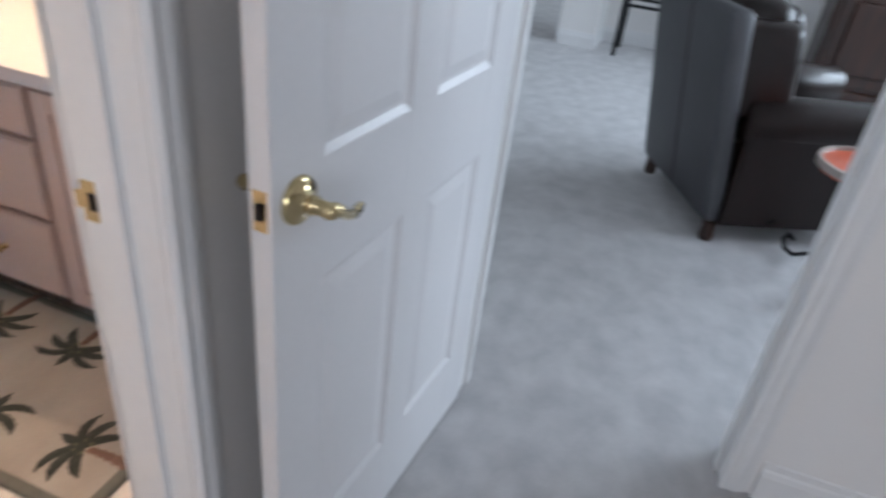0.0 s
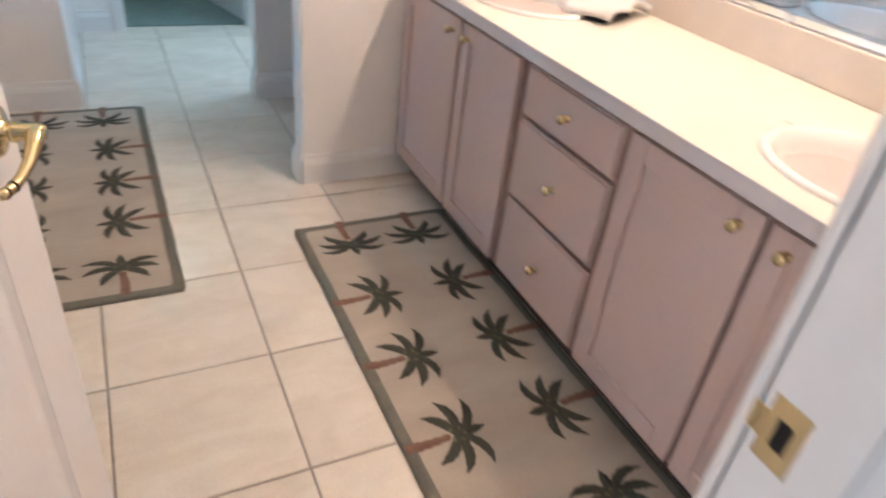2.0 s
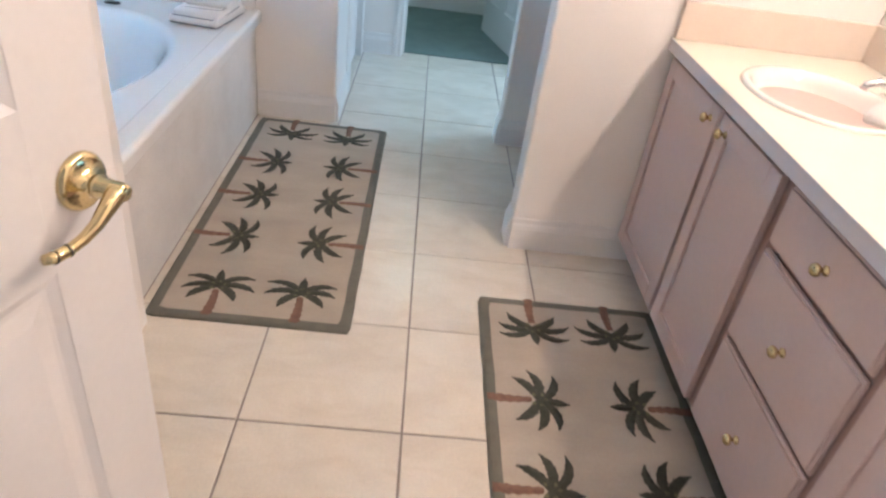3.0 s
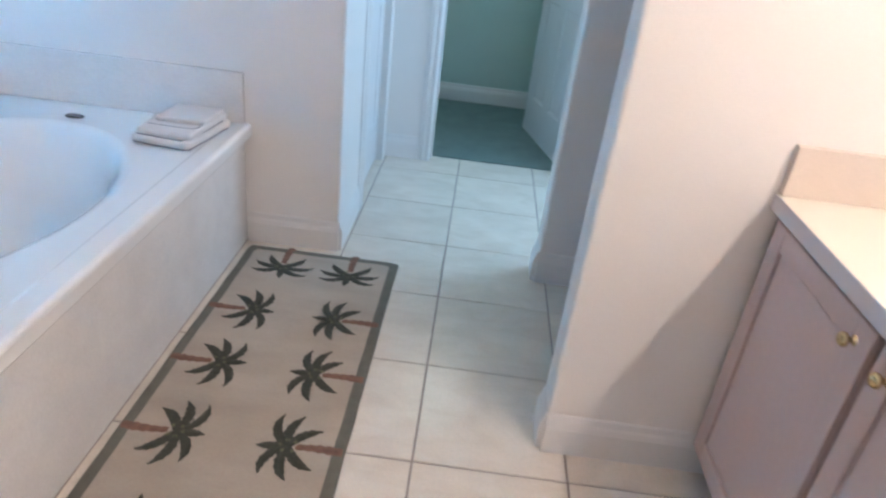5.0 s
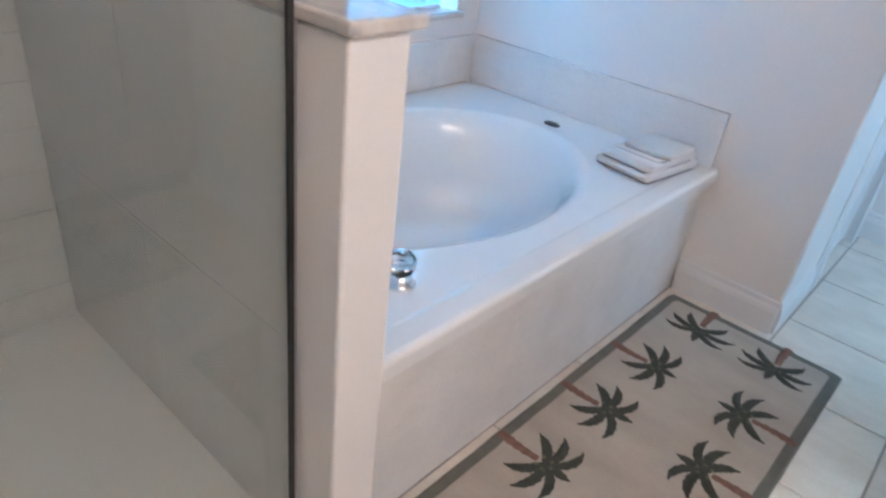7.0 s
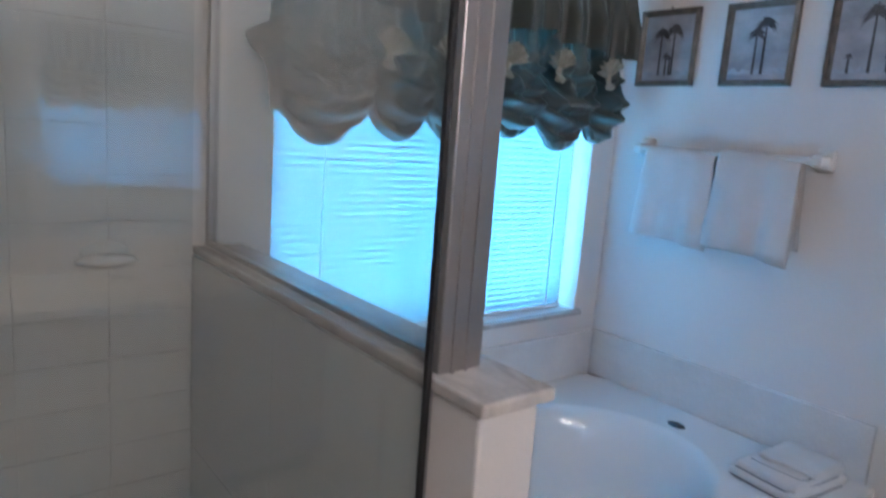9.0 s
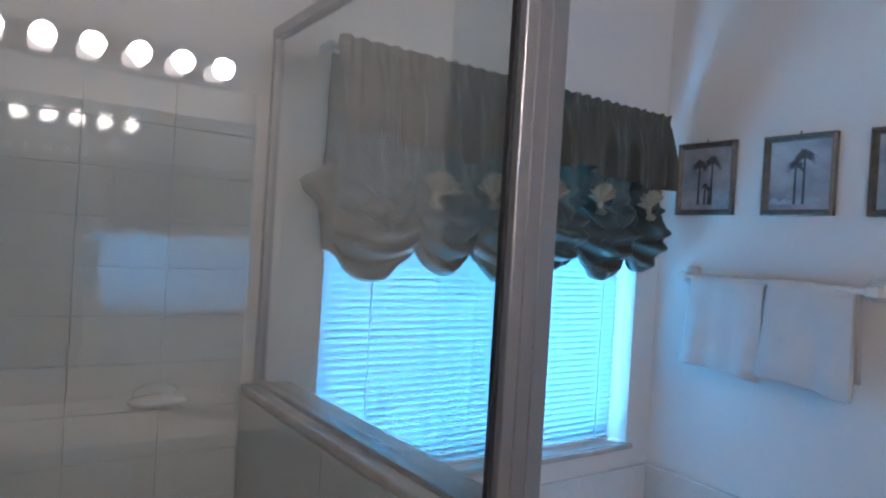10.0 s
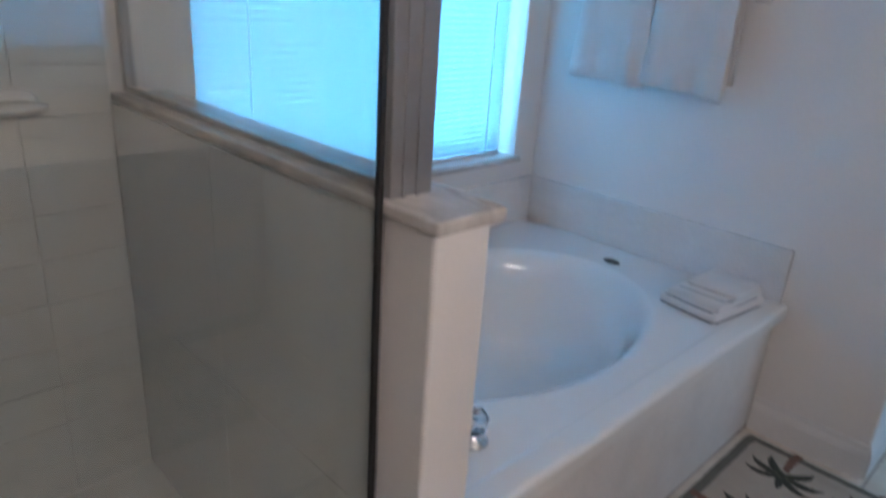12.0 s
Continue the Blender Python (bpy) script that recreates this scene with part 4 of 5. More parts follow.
def sink(cx, cy):
    t = thing("basin_sink", cx, cy, CZ - 0.15, "white oval porcelain drop-in sink in the countertop", "sink", group="vanity sinks")
    bm = bmesh.new()
    prev = None
    for rx, ry, z in ((0.20, 0.24, CZ + 0.001), (0.198, 0.238, CZ + 0.008), (0.187, 0.227, CZ + 0.012), (0.172, 0.212, CZ + 0.006), (0.160, 0.200, CZ - 0.02), (0.14, 0.175, CZ - 0.08), (0.10, 0.125, CZ - 0.12), (0.03, 0.03, CZ - 0.13)):
        cur = [bm.verts.new(p) for p in ring(cx, cy, rx, ry, z, 40)]
        if prev:
            for i in range(40):
                bm.faces.new((prev[i], prev[(i + 1) % 40], cur[(i + 1) % 40], cur[i]))
        prev = cur
    bm.faces.new(prev)
    part("bowl", bm, PORCELAIN, t, smooth=True)
    part("drain", lathe([(0.026, 0), (0.026, 0.003), (0.016, 0.005), (0.004, 0.005)], Matrix.Translation((cx, cy, CZ - 0.129))), CHROME, t)
    f = thing("basin_faucet", cx + 0.215, cy, CZ, "chrome basin faucet with a clear round knob", "faucet", group="vanity faucets")
    fx = cx + 0.222
    part("base_plate", box(fx - 0.026, fx + 0.026, cy - 0.075, cy + 0.075, CZ, CZ + 0.012, bevel=0.006), CHROME, f)
    part("body", lathe([(0.024, 0.01), (0.022, 0.04), (0.018, 0.055), (0.010, 0.07)], Matrix.Translation((fx, cy, CZ))), CHROME, f, smooth=True)
    part("spout", tube([(fx, cy, CZ + 0.035), (fx - 0.04, cy, CZ + 0.055), (fx - 0.09, cy, CZ + 0.06), (fx - 0.12, cy, CZ + 0.05), (fx - 0.125, cy, CZ + 0.035)], [0.015, 0.014, 0.012, 0.011, 0.011]), CHROME, f, smooth=True)
    part("knob", lathe([(0.012, 0.068), (0.030, 0.076), (0.034, 0.095), (0.028, 0.115), (0.010, 0.120)], Matrix.Translation((fx, cy, CZ)), 10), GLASS_SOLID, f, "clear acrylic knob")


for s in SINKS:
    sink(*s)

# towel on a dark tray
tr = thing("wash_towel", 1.20, 0.30, CZ, "cream folded washcloth lying on a dark cloth by the sink", "towel")
mt = pose(1.175, 0.31, CZ, 0, 0, 25)
part("dark_cloth", box(-0.12, 0.05, -0.06, 0.045, 0.001, 0.020, bevel=0.008, m=mt), BLACK, tr, "black cloth underneath")
bm = bmesh.new()
grid = []
for j in range(9):
    grid.append([bm.verts.new(mt @ Vector((-0.14 + 0.28 * i / 14, -0.085 + 0.17 * j / 8 + 0.008 * math.sin(i * 0.9), 0.024 + 0.030 * math.sin(math.pi * min(1, max(0, i / 14))) ** 0.5 + 0.006 * math.sin(i * 0.8 + j * 0.6)))) for i in range(15)])
for a, b in zip(grid, grid[1:]):
    for i in range(14):
        bm.faces.new((a[i], a[i + 1], b[i + 1], b[i]))
o = part("washcloth", bm, TOWEL, tr, smooth=True)
so = o.modifiers.new("thick", "SOLIDIFY")
so.thickness = 0.014

# mirror and light bar
mir = thing("wall_mirror", X_VAN, -0.1, CZ + 0.12, "large frameless mirror over the vanity", "mirror")
part("mirror_glass", box(X_VAN - 0.007, X_VAN - 0.001, CY0 + 0.01, CY1 - 0.01, CZ + 0.122, 2.02), MIRROR, mir)
for yy in (0.45, -0.2, -0.8):
    part("clip", box(X_VAN - 0.012, X_VAN - 0.0072, yy - 0.012, yy + 0.012, CZ + 0.117, CZ + 0.14), CHROME, mir)
lb = thing("vanity_light_bar", X_VAN, -0.143, 2.16, "polished light bar with eight lit globe bulbs over the mirror", "light")
part("back_bar", box(X_VAN - 0.035, X_VAN - 0.001, -0.79, 0.50, 2.165, 2.275, bevel=0.004), DARK_CHROME, lb)
for i in range(8):
    y = 0.427 - 0.163 * i
    m = Matrix.Translation((X_VAN - 0.035, y, 2.22)) @ Matrix.Rotation(radians(-90), 4, "Y")
    part("socket", lathe([(0.030, 0), (0.030, 0.012), (0.022, 0.02), (0.018, 0.026)], m, 16), PORCELAIN, lb)
    part("bulb", ball((X_VAN - 0.105, y, 2.22), 0.046), BULB, lb, "lit white globe bulb", smooth=True)

# ---------------------------------------------------------------- doors
def lever(parent, m):
    """A brass lever handle on a round rose; m: rose centre, z out of the door, x towards the hinge."""
    h = part("lever_handle", lathe([(0.036, 0), (0.036, 0.003), (0.033, 0.008), (0.029, 0.009), (0.020, 0.012), (0.013, 0.018), (0.0115, 0.021), (0.0145, 0.024), (0.0145, 0.029), (0.0115, 0.032), (0.0115, 0.058), (0.009, 0.063)], m, 28), BRASS, parent, "polished brass lever handle", smooth=True)
    pts = [m @ Vector(p) for p in ((-0.006, 0.001, 0.052), (0.010, -0.002, 0.053), (0.024, -0.010, 0.054), (0.040, -0.023, 0.052), (0.058, -0.033, 0.048), (0.074, -0.039, 0.043), (0.090, -0.040, 0.039), (0.103, -0.037, 0.037))]
    part("lever", tube(pts, [0.0115, 0.0115, 0.0095, 0.0078, 0.0070, 0.0070, 0.0076, 0.0060], 14), BRASS, h, smooth=True)
    for k in (5, 6):
        part("incised_ring", tube([pts[k], pts[k].lerp(pts[k + 1], 0.14)], 0.0081, 14), IRON, h)


def panel_door(name, hinge, angle, width, label, handle_z=0.95, flip=1, height=2.03):
    """A six-panel door; it reaches from the hinge along the angle. flip: on which side of that line its thickness lies."""
    d = thing(name, *hinge, label, "door", kind="structure")
    m = pose(*hinge, 0, 0, angle) @ Matrix.Diagonal((1, flip, 1, 1))
    th, g = 0.035, 0.007
    def b(x0, x1, y0, y1, z0, z1, bev=0.0):
        return box(x0, x1, y0, y1, z0, z1, bev, m=m)
    part("core", b(0.002, width - 0.002, g, th - g, 0.012, height - 0.002), DOOR, d)
    s, c = 0.115, 0.10
    mid = width / 2
    zs = ((0.24, 0.845), (1.045, 1.60), (1.70, 1.91))
    bm = bmesh.new()
    for x0, x1 in ((0, s), (width - s, width), (mid - c / 2, mid + c / 2)):
        box(x0, x1, 0, th, 0.01, height, m=m, bm=bm)
    for z0, z1 in ((0.01, 0.24), (0.845, 1.045), (1.60, 1.70), (1.91, height)):
        for x0, x1 in ((s, mid - c / 2), (mid + c / 2, width - s)):
            box(x0, x1, 0.0002, th - 0.0002, z0, z1, m=m, bm=bm)
    part("stiles_and_rails", bm, DOOR, d)
    for z0, z1 in zs:
        for x0, x1 in ((s, mid - c / 2), (mid + c / 2, width - s)):
            bm = bmesh.new()
            for y_out, y_in in ((0.001, g + 0.001), (th - 0.001, th - g - 0.001)):
                lo = [bm.verts.new(m @ Vector((x, y_out, z))) for x, z in ((x0, z0), (x1, z0), (x1, z1), (x0, z1))]
                k = 0.016
                mi = [bm.verts.new(m @ Vector((x, y_in, z))) for x, z in ((x0 + k, z0 + k), (x1 - k, z0 + k), (x1 - k, z1 - k), (x0 + k, z1 - k))]
                k2 = 0.045
                yy = y_out * 0.75 + y_in * 0.25
                hi = [bm.verts.new(m @ Vector((x, yy, z))) for x, z in ((x0 + k2, z0 + k2), (x1 - k2, z0 + k2), (x1 - k2, z1 - k2), (x0 + k2, z1 - k2))]
                for a, c2 in ((lo, mi), (mi, hi)):
                    for i in range(4):
                        bm.faces.new((a[i], a[(i + 1) % 4], c2[(i + 1) % 4], c2[i]))
                bm.faces.new(hi)
            part("raised_panel", bm, DOOR, d)
    hx = width - 0.056
    for y, o in ((0, -1), (th, 1)):
        mh = m @ Matrix.Translation((hx, y, handle_z)) @ (Matrix.Rotation(radians(90), 4, "X") if o < 0 else Matrix.Rotation(radians(-90), 4, "X")) @ Matrix.Diagonal((-1, 1 if o < 0 else -1, 1, 1))
        lever(d, mh)
    part("latch_plate", b(width - 0.0005, width + 0.0012, 0.006, th - 0.006, handle_z - 0.030, handle_z + 0.030), BRASS, d, "brass latch plate")
    part("latch_bolt", b(width + 0.0012, width + 0.006, 0.012, th - 0.012, handle_z - 0.011, handle_z + 0.011), IRON, d)
    hy = th + 0.004 if name == "door_2" else -0.004
    for z in (0.25, 1.02, 1.80):
        part("hinge", rod(m @ Vector((-0.003, hy, z - 0.045)), m @ Vector((-0.003, hy, z + 0.045)), 0.007), BRASS, d, "brass hinge")
    return d


panel_door("door_1", (DX0 + 0.006, Y_IN - 0.002, 0), 73.0, 0.835, "open white six-panel bathroom door with a brass lever", 0.94, flip=1)
panel_door("door_2", (1.020, LY1 - 0.006, 0), 174.6, 0.838, "open white six-panel door to the living room with brass lever", 1.002, flip=-1)
panel_door("door_3", (CX1 - 0.006, Y_FAR + 0.125, 0), 104.5, 0.74, "open white six-panel closet door", 0.945, flip=-1)
panel_door("door_4", (-0.500, TY1 - 0.004, 0), 270, TY1 - TY0 - 0.008, "closed white six-panel toilet room door with brass handle", 0.965, flip=1)

strike = part("strike_plate", box(DX1 - 0.0015, DX1 + 0.001, Y_IN - 0.040, Y_IN - 0.008, 0.955, 1.015), BRASS, f1, "brass strike plate")
part("strike_hole", box(DX1 - 0.0022, DX1 - 0.0014, Y_IN - 0.031, Y_IN - 0.018, 0.972, 0.998), IRON, f1)
part("strike_lip", box(DX1 - 0.0015, DX1 + 0.004, Y_IN - 0.008, Y_IN + 0.005, 0.972, 0.998, bevel=0.0005), BRASS, f1)
part("old_strike", box(1.092, 1.122, LY0 - 0.0005, LY0 + 0.0015, 0.92, 0.98), STEEL_RIM, f2, "dull painted-over strike plate")

# ---------------------------------------------------------------- skirting
skirting((WING_X, WING_Y), (VX + 0.06, WING_Y), (0, -1))
skirting((WING_X, WING_Y + 0.113), (WING_X, WING_Y + 0.002), (-1, 0))
skirting((TX - 0.005, Y_END), (-0.44, Y_END), (0, -1))
skirting((-0.44, Y_END + 0.002), (-0.44, TY0 - 0.072), (1, 0))
skirting((-0.44, Y_FAR), (CX0 - 0.072, Y_FAR), (0, -1))
skirting((0.372, 1.90), (X_VAN, 1.90), (0, -1))
skirting((0.372, 2.018), (0.372, 1.902), (-1, 0))
skirting((-0.9, 4.43), (0.72, 4.43), (0, -1))
skirting((0.20, Y_OUT - 0.004), (1.03, Y_OUT - 0.004), (0, -1))
skirting((1.05, -2.42), (1.05, -4.8), (-1, 0))
skirting((5.83, -0.80), (5.83, -1.145), (-1, 0))
skirting((5.83, -1.145), (6.33, -1.145), (0, -1))
skirting((6.33, -1.145), (6.33, -3.2), (-1, 0))

w2 = thing("window_2", X_VAN, 2.58, 0.9, "small passage window with a white frame", "window", kind="structure")
for y0, y1, z0, z1 in ((2.13, 2.165, 0.9, 2.0), (2.995, 3.03, 0.9, 2.0), (2.165, 2.995, 0.9, 0.935), (2.165, 2.995, 1.965, 2.0)):
    part("window_frame", box(X_VAN + 0.02, X_VAN + 0.055, y0, y1, z0, z1), TRIM, w2)

# ---------------------------------------------------------------- rugs
def palm_motif(parent, cx, cy, turn, size, rng):
    """A tufted palm: fronds round a heart, a notched stem; turn 0 has the stem towards -y."""
    m = pose(cx, cy, 0.0115, 0, 0, turn)
    bm = bmesh.new()
    # one short upright frond and three arching ones on either side
    fronds = [(rng.uniform(-8, 8), 0.0, 0.44, 0.075)]
    for s in (-1, 1):
        fronds += [(s * (24 + rng.uniform(-5, 5)), s * 84, 0.68, 0.070), (s * (64 + rng.uniform(-5, 5)), s * 70, 0.65, 0.075), (s * (106 + rng.uniform(-6, 6)), s * 58, 0.56, 0.078)]
    for th, turned, ln, wd in fronds:
        L = size * ln * rng.uniform(0.94, 1.06)
        k = 12
        rows = []
        c = Vector((0, 0, 0))
        for j in range(k + 1):
            q = j / k
            a2 = radians(th + turned * q ** 1.15)
            d = Vector((math.sin(a2), math.cos(a2), 0))
            if j:
                c = c + d * (L / k)
            m2 = Vector((-d.y, d.x, 0))
            w = size * wd * (0.45 + 0.55 * math.sin(math.pi * q ** 0.85)) * (1.10 if j % 2 else 0.88) * min(1, 0.2 + 3.5 * (1.0 - q))
            rows.append([bm.verts.new(m @ (c + m2 * w + Vector((0, 0, -0.001)))), bm.verts.new(m @ (c + Vector((0, 0, 0.0022)))), bm.verts.new(m @ (c - m2 * w + Vector((0, 0, -0.001))))])
        for a1, b1 in zip(rows, rows[1:]):
            bm.faces.new((a1[0], a1[1], b1[1], b1[0]))
            bm.faces.new((a1[1], a1[2], b1[2], b1[1]))
    ob = part("palm_motif", bm, FROND, parent, "dark green tufted palm motif")
    bm = bmesh.new()
    k, rows = 10, []
    for j in range(k + 1):
        s = j / k
        w = size * (0.050 + 0.035 * s) * (1.18 if j % 2 else 0.86)
        c = Vector((0.004 * math.sin(s * 3), -size * (0.10 + 0.66 * s), 0.0016))
        rows.append([bm.verts.new(m @ (c + Vector((w, 0, -0.002)))), bm.verts.new(m @ (c + Vector((0, 0, 0.0008)))), bm.verts.new(m @ (c + Vector((-w, 0, -0.002))))])
    for a1, b1 in zip(rows, rows[1:]):
        bm.faces.new((a1[0], a1[1], b1[1], b1[0]))
        bm.faces.new((a1[1], a1[2], b1[2], b1[1]))
    part("stem", bm, STEM, ob, "rust-brown palm stem")
    bm = bmesh.new()
    for a in (20, 90, 150, 215, 320):
        c = m @ Vector((math.cos(radians(a)) * size * 0.11, math.sin(radians(a)) * size * 0.11, 0.0012))
        ball(c, size * 0.035, bm, (1, 1, 0.10), 8, 4)
    part("heart", bm, FROND_LIGHT, ob)


def rug(x0, x1, y0, y1, seed, label):
    t = thing("rug", (x0 + x1) / 2, (y0 + y1) / 2, 0, label, "rug", group="palm rugs")
    rng = random.Random(seed)
    b = 0.028
    # field
    bm = bmesh.new()
    nx, ny = 24, 60
    g = [[bm.verts.new((x0 + b + (x1 - x0 - 2 * b) * i / nx, y0 + b + (y1 - y0 - 2 * b) * j / ny, 0.010 + 0.0012 * noise.noise((i * 0.35 + seed * 9, j * 0.35, 0)))) for i in range(nx + 1)] for j in range(ny + 1)]
    for a, c in zip(g, g[1:]):
        for i in range(nx):
            bm.faces.new((a[i], a[i + 1], c[i + 1], c[i]))
    part("field", bm, RUG, t, "beige woven field", smooth=True)
    # border: a rounded cord round the edge, a little wavy
    pts = []
    r = 0.02
    for x, y, dx, dy, n in ((x0, y0, 1, 0, 24), (x1, y0, 0, 1, 60), (x1, y1, -1, 0, 24), (x0, y1, 0, -1, 60)):
        L = (x1 - x0 if dx else y1 - y0)
        for i in range(n):
            s = i / n
            c = min(1, s * L / r, (1 - s) * L / r)
            inn = r * 0.4 * (1 - c) ** 2
            wob = 0.0025 * noise.noise((x + dx * L * s * 1.0 + seed, y + dy * L * s * 9, 3))
            px, py = x + dx * L * s, y + dy * L * s
            nx_, ny_ = -dy, dx
            pts.append((px + nx_ * (inn + wob), py + ny_ * (inn + wob), nx_, ny_))
    bm = bmesh.new()
    k = len(pts)
    cx, cy = (x0 + x1) / 2, (y0 + y1) / 2
    rows = []
    for off, z in ((0.0, 0.001), (0.001, 0.007), (0.008, 0.0115), (0.022, 0.0118), (0.033, 0.0105), (0.036, 0.006)):
        line = []
        for px, py, _, _ in pts:
            fx, fy = (x1 - x0) / 2, (y1 - y0) / 2
            line.append(bm.verts.new((cx + (px - cx) * (fx - off) / fx, cy + (py - cy) * (fy - off) / fy, z)))
        rows.append(line)
    for a, c in zip(rows, rows[1:]):
        for i in range(k):
            bm.faces.new((a[i], a[(i + 1) % k], c[(i + 1) % k], c[i]))
    part("border", bm, RUG_EDGE, t, "dark grey-green bound border")
    part("backing", box(x0 + 0.015, x1 - 0.015, y0 + 0.015, y1 - 0.015, 0.001, 0.005), RUG_EDGE, t)
    w, h = x1 - x0, y1 - y0
    for fy, (tl, tr_), ins in ((0.108, (0, 0), 0.285), (0.305, (-90, 90), 0.25), (0.505, (-90, 90), 0.25), (0.70, (-90, 90), 0.255), (0.905, (180, 180), 0.285)):
        palm_motif(t, x0 + w * ins, y0 + h * fy, tl, 0.192, rng)
        palm_motif(t, x1 - w * ins, y0 + h * fy, tr_, 0.192, rng)


rug(-0.788, -0.178, 0.360, 1.878, 1, "beige palm-patterned rug runner beside the tub")
rug(0.222, 0.822, -0.925, 0.612, 2, "beige palm-patterned rug runner before the vanity")

# ---------------------------------------------------------------- living room things
def recliner():
    t = thing("leather_recliner", 2.9, -2.4, 0, "dark brown leather recliner with nailhead arms on the carpet", "armchair")
    # local: x along the back's width, y forward to the seat's front
    m = pose(2.49, -2.225, 0, 0, 0, 26.1) @ Matrix.Diagonal((1, -1, 1, 1))
    def b(*a, bev=0.02, seg=3):
        return box(*a, bevel=bev, m=m, seg=seg)
    lean = m @ Matrix(((1, 0, 0.02, 0), (0, 1, -0.17, 0.015), (0, 0, 1, 0), (0, 0, 0, 1)))
    def tilted(*a, bev=0.02):
        return box(*a, bevel=bev, m=lean, seg=3)
    part("back_panel", tilted(0.02, 0.82, 0.0, 0.10, 0.09, 1.02, bev=0.035), LEATHER_LIT_BACK, t, "leather back panel, bluish daylight put into its grey-black", smooth=True)
    part("back_seam", tilted(0.40, 0.408, -0.003, 0.01, 0.13, 0.98, bev=0.002), LEATHER, t)
    part("backrest", tilted(0.10, 0.74, 0.08, 0.34, 0.42, 1.06, bev=0.08), LEATHER, t, smooth=True)
    part("head_cushion", tilted(0.14, 0.70, 0.26, 0.40, 0.80, 1.03, bev=0.06), LEATHER, t, smooth=True)
    part("wing", tilted(0.03, 0.17, 0.06, 0.34, 0.58, 0.98, bev=0.05), LEATHER, t, smooth=True)
    part("wing", tilted(0.67, 0.81, 0.06, 0.34, 0.58, 0.98, bev=0.05), LEATHER, t, smooth=True)
    for x in (0.0, 0.64):
        part("arm", b(x, x + 0.18, 0.06, 0.88, 0.09, 0.56, bev=0.02), LEATHER, t)
        part("arm_roll", tube([m @ Vector((x + 0.09, y, 0.575)) for y in (0.04, 0.05, 0.3, 0.6, 0.88, 0.90)], [0.07, 0.105, 0.11, 0.11, 0.105, 0.07], 18), LEATHER, t, smooth=True)
    part("seat", b(0.18, 0.64, 0.2, 0.88, 0.30, 0.50, bev=0.06), LEATHER, t, smooth=True)
    part("base_front", b(0.18, 0.64, 0.72, 0.86, 0.09, 0.30, bev=0.02), LEATHER, t)
    for x, y in ((0.05, 0.05), (0.78, 0.05), (0.05, 0.82), (0.78, 0.82)):
        part("foot", lathe([(0.028, 0), (0.034, 0.02), (0.030, 0.07), (0.036, 0.095)], m @ Matrix.Translation((x, y, 0)), 12), WALNUT, t)


recliner()

# outlet on the wing wall
ol = thing("wall_outlet", 1.16, WING_Y, 1.09, "white wall outlet plate above the vanity splash", "outlet")
part("cover_plate", box(1.125, 1.195, WING_Y - 0.007, WING_Y - 0.0005, 1.035, 1.15, bevel=0.003), TRIM, ol)
for z in (1.07, 1.115):
    part("socket", box(1.145, 1.175, WING_Y - 0.009, WING_Y - 0.0065, z - 0.014, z + 0.014, bevel=0.001), PORCELAIN, ol)

# unseen closet ceiling light, added to brighten the closet
cl = thing("closet_fill_light", 0.0, 3.95, 2.38, "unseen plain white closet ceiling light, added to light the closet", "light")
part("light_base", lathe([(0.15, 0.0), (0.15, 0.02), (0.004, 0.021)], Matrix.Translation((0, 3.95, 2.418)), 28), TRIM, cl)
part("diffuser", lathe([(0.03, -0.055), (0.09, -0.045), (0.13, -0.02), (0.14, 0.0)], Matrix.Translation((0, 3.95, 2.417)), 28), CLOSET_FILL, cl, smooth=True)

side = thing("side_table", 2.37, -2.735, 0, "round side table with an orange top and curled iron feet", "table")
part("table_top", lathe([(0.15, 0.515), (0.20, 0.52), (0.20, 0.545), (0.19, 0.55), (0.004, 0.55)], Matrix.Translation((2.37, -2.735, 0)), 36), ORANGE, side, "orange lacquered top")
part("rim", lathe([(0.196, 0.53), (0.213, 0.53), (0.213, 0.562), (0.196, 0.562)], Matrix.Translation((2.37, -2.735, 0)), 36, ring_only=True), STEEL_RIM, side, "pale rim")
for i in range(3):
    a = radians(150 + 120 * i)
    pts = [(2.37 + math.cos(a) * r, -2.735 + math.sin(a) * r, z) for r, z in ((0.15, 0.515), (0.10, 0.40), (0.07, 0.25), (0.12, 0.10), (0.22, 0.03), (0.28, 0.03), (0.305, 0.065), (0.285, 0.10), (0.25, 0.09))]
    part("curled_leg", tube(pts, 0.010, 8), IRON, side)

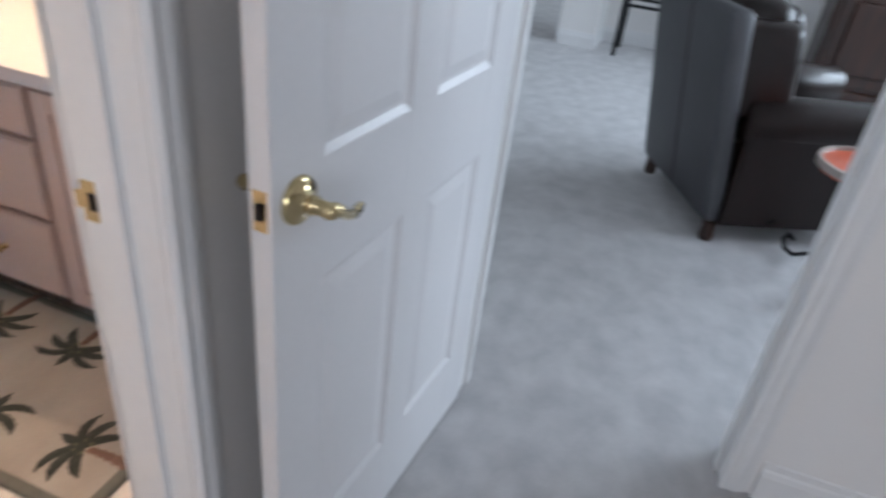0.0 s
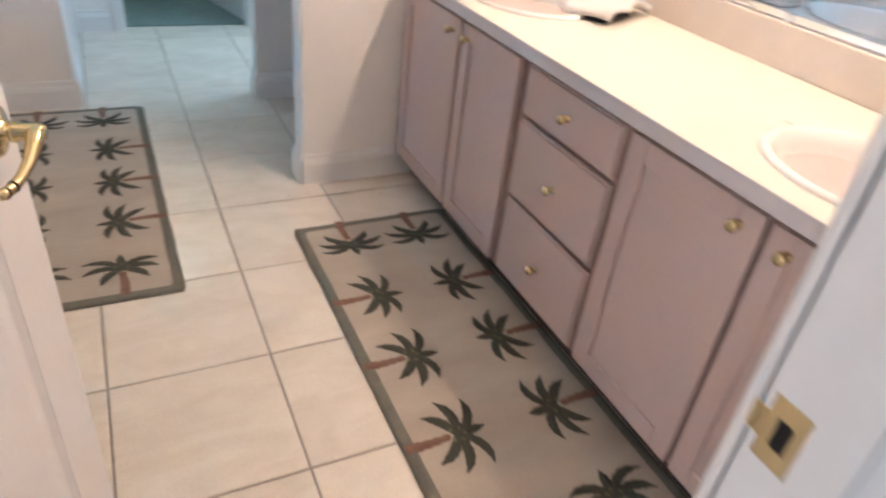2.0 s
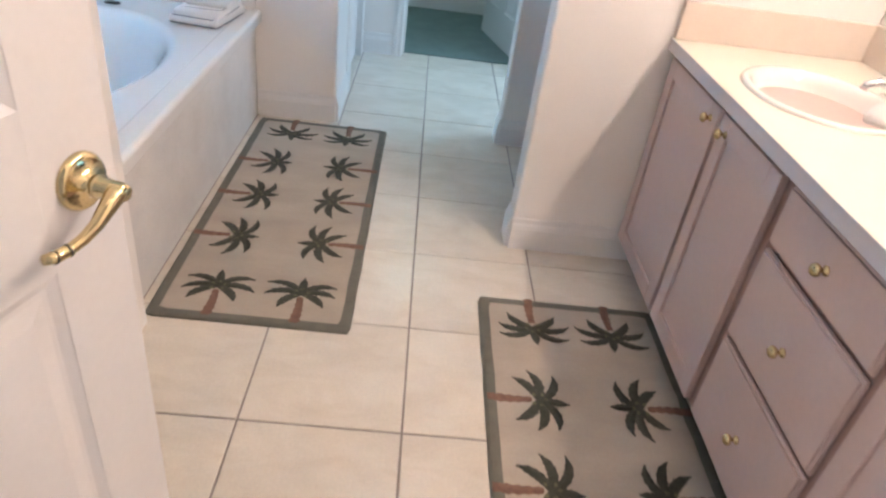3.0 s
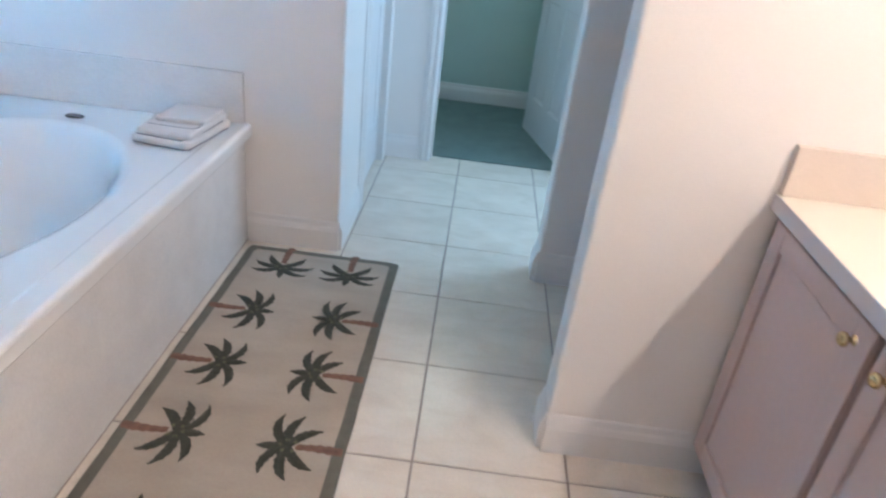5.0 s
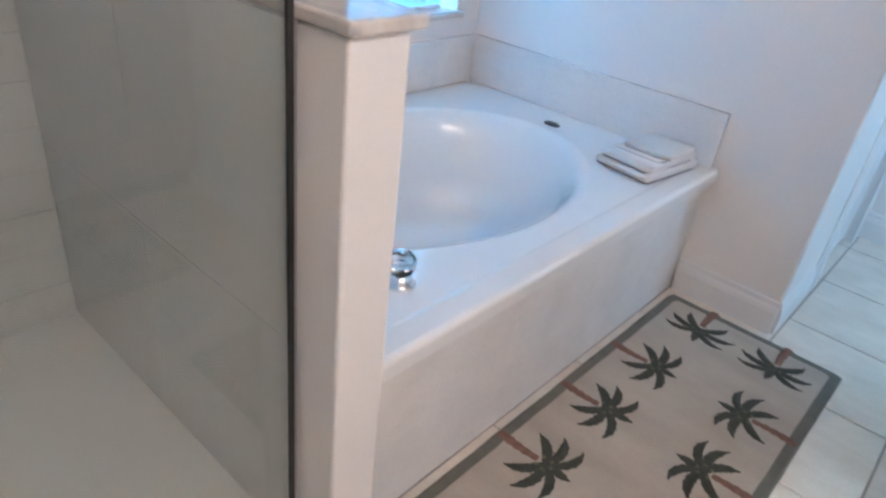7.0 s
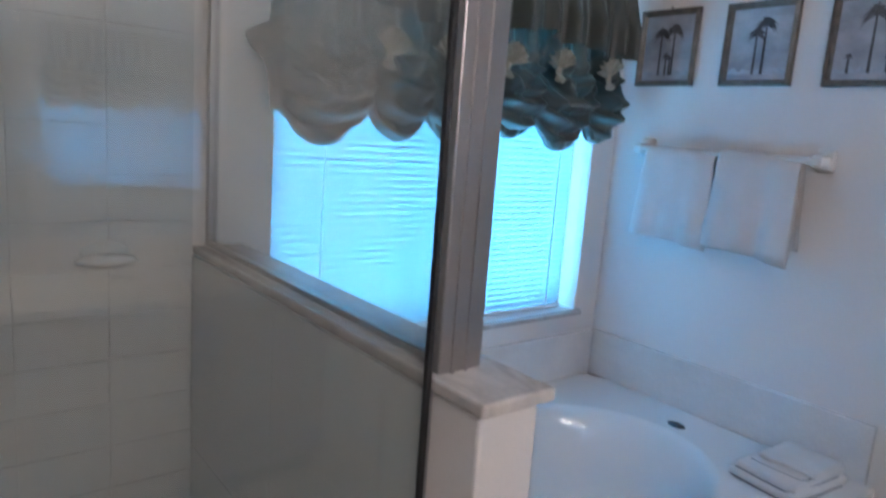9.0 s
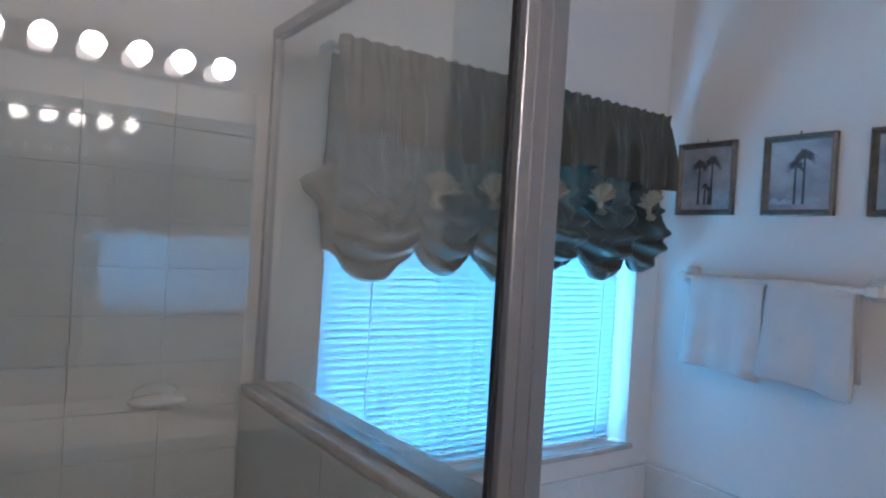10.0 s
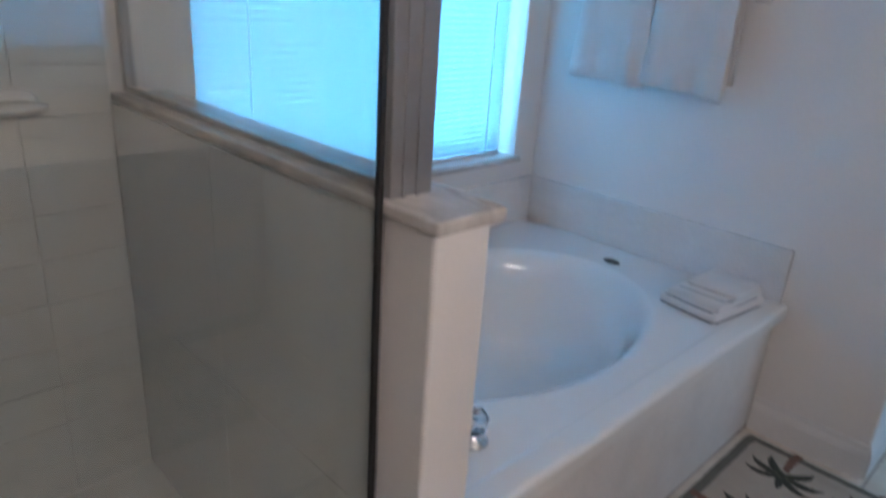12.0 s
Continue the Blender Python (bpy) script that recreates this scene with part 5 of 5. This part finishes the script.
cab = thing("wood_cabinet", 6.2, -3.2, 0, "dark carved wood cabinet with panelled doors", "cabinet")
part("cabinet_body", box(5.60, 6.10, -4.15, -2.90, 0.10, 1.5, bevel=0.01), WALNUT, cab)
part("plinth", box(5.55, 6.13, -4.19, -2.86, 0.0, 0.12, bevel=0.02), WALNUT, cab)
for y0, y1 in ((-3.51, -2.95), (-4.10, -3.54)):
    dd = part("cabinet_door", box(5.575, 5.599, y0, y1, 0.16, 0.86, bevel=0.005), WALNUT, cab)
    part("panel", box(5.55, 5.576, y0 + 0.08, y1 - 0.08, 0.24, 0.78, bevel=0.02), WALNUT, dd)
part("moulding", box(5.57, 6.11, -4.17, -2.88, 0.88, 0.96, bevel=0.02), WALNUT, cab)

st = thing("iron_table", 5.9, -1.6, 0, "black iron console frame standing by the low wall", "table")
for x, y in ((5.76, -1.34), (6.14, -1.34), (5.76, -2.46), (6.14, -2.46)):
    part("leg", box(x - 0.018, x + 0.018, y - 0.018, y + 0.018, 0, 0.80), IRON, st)
for z in (0.44, 0.50, 0.80):
    part("rail", box(5.745, 5.775, -2.442, -1.358, z - 0.012, z + 0.012), IRON, st)
part("table_slab", box(5.72, 6.18, -2.51, -1.30, 0.813, 0.84, bevel=0.004), WALNUT, st)

# ---------------------------------------------------------------- floor tiles
fl = bpy.data.objects["floor_bath"]
S = 0.42
meshes = {}
def tile(x0, x1, y0, y1):
    key = (round(x1 - x0, 3), round(y1 - y0, 3))
    g = 0.0028
    if key not in meshes:
        w, d = key
        bm = box(-w / 2 + g, w / 2 - g, -d / 2 + g, d / 2 - g, -0.008, 0.0, bevel=0.0015, seg=1)
        me = bpy.data.meshes.new("floor_tile")
        bm.to_mesh(me)
        bm.free()
        me.materials.append(TILE)
        meshes[key] = me
    o = new("floor_tile", meshes[key])
    o.parent = fl
    o.location = ((x0 + x1) / 2, (y0 + y1) / 2, 0)
for i in range(-3, 4):
    for j in range(-4, 8):
        x0, x1 = max(i * S, TX - 0.01), min((i + 1) * S, X_VAN)
        y0, y1 = max(j * S, -1.30), min((j + 1) * S, 3.20)
        if x1 - x0 > 0.02 and y1 - y0 > 0.02:
            tile(x0, x1, y0, y1)
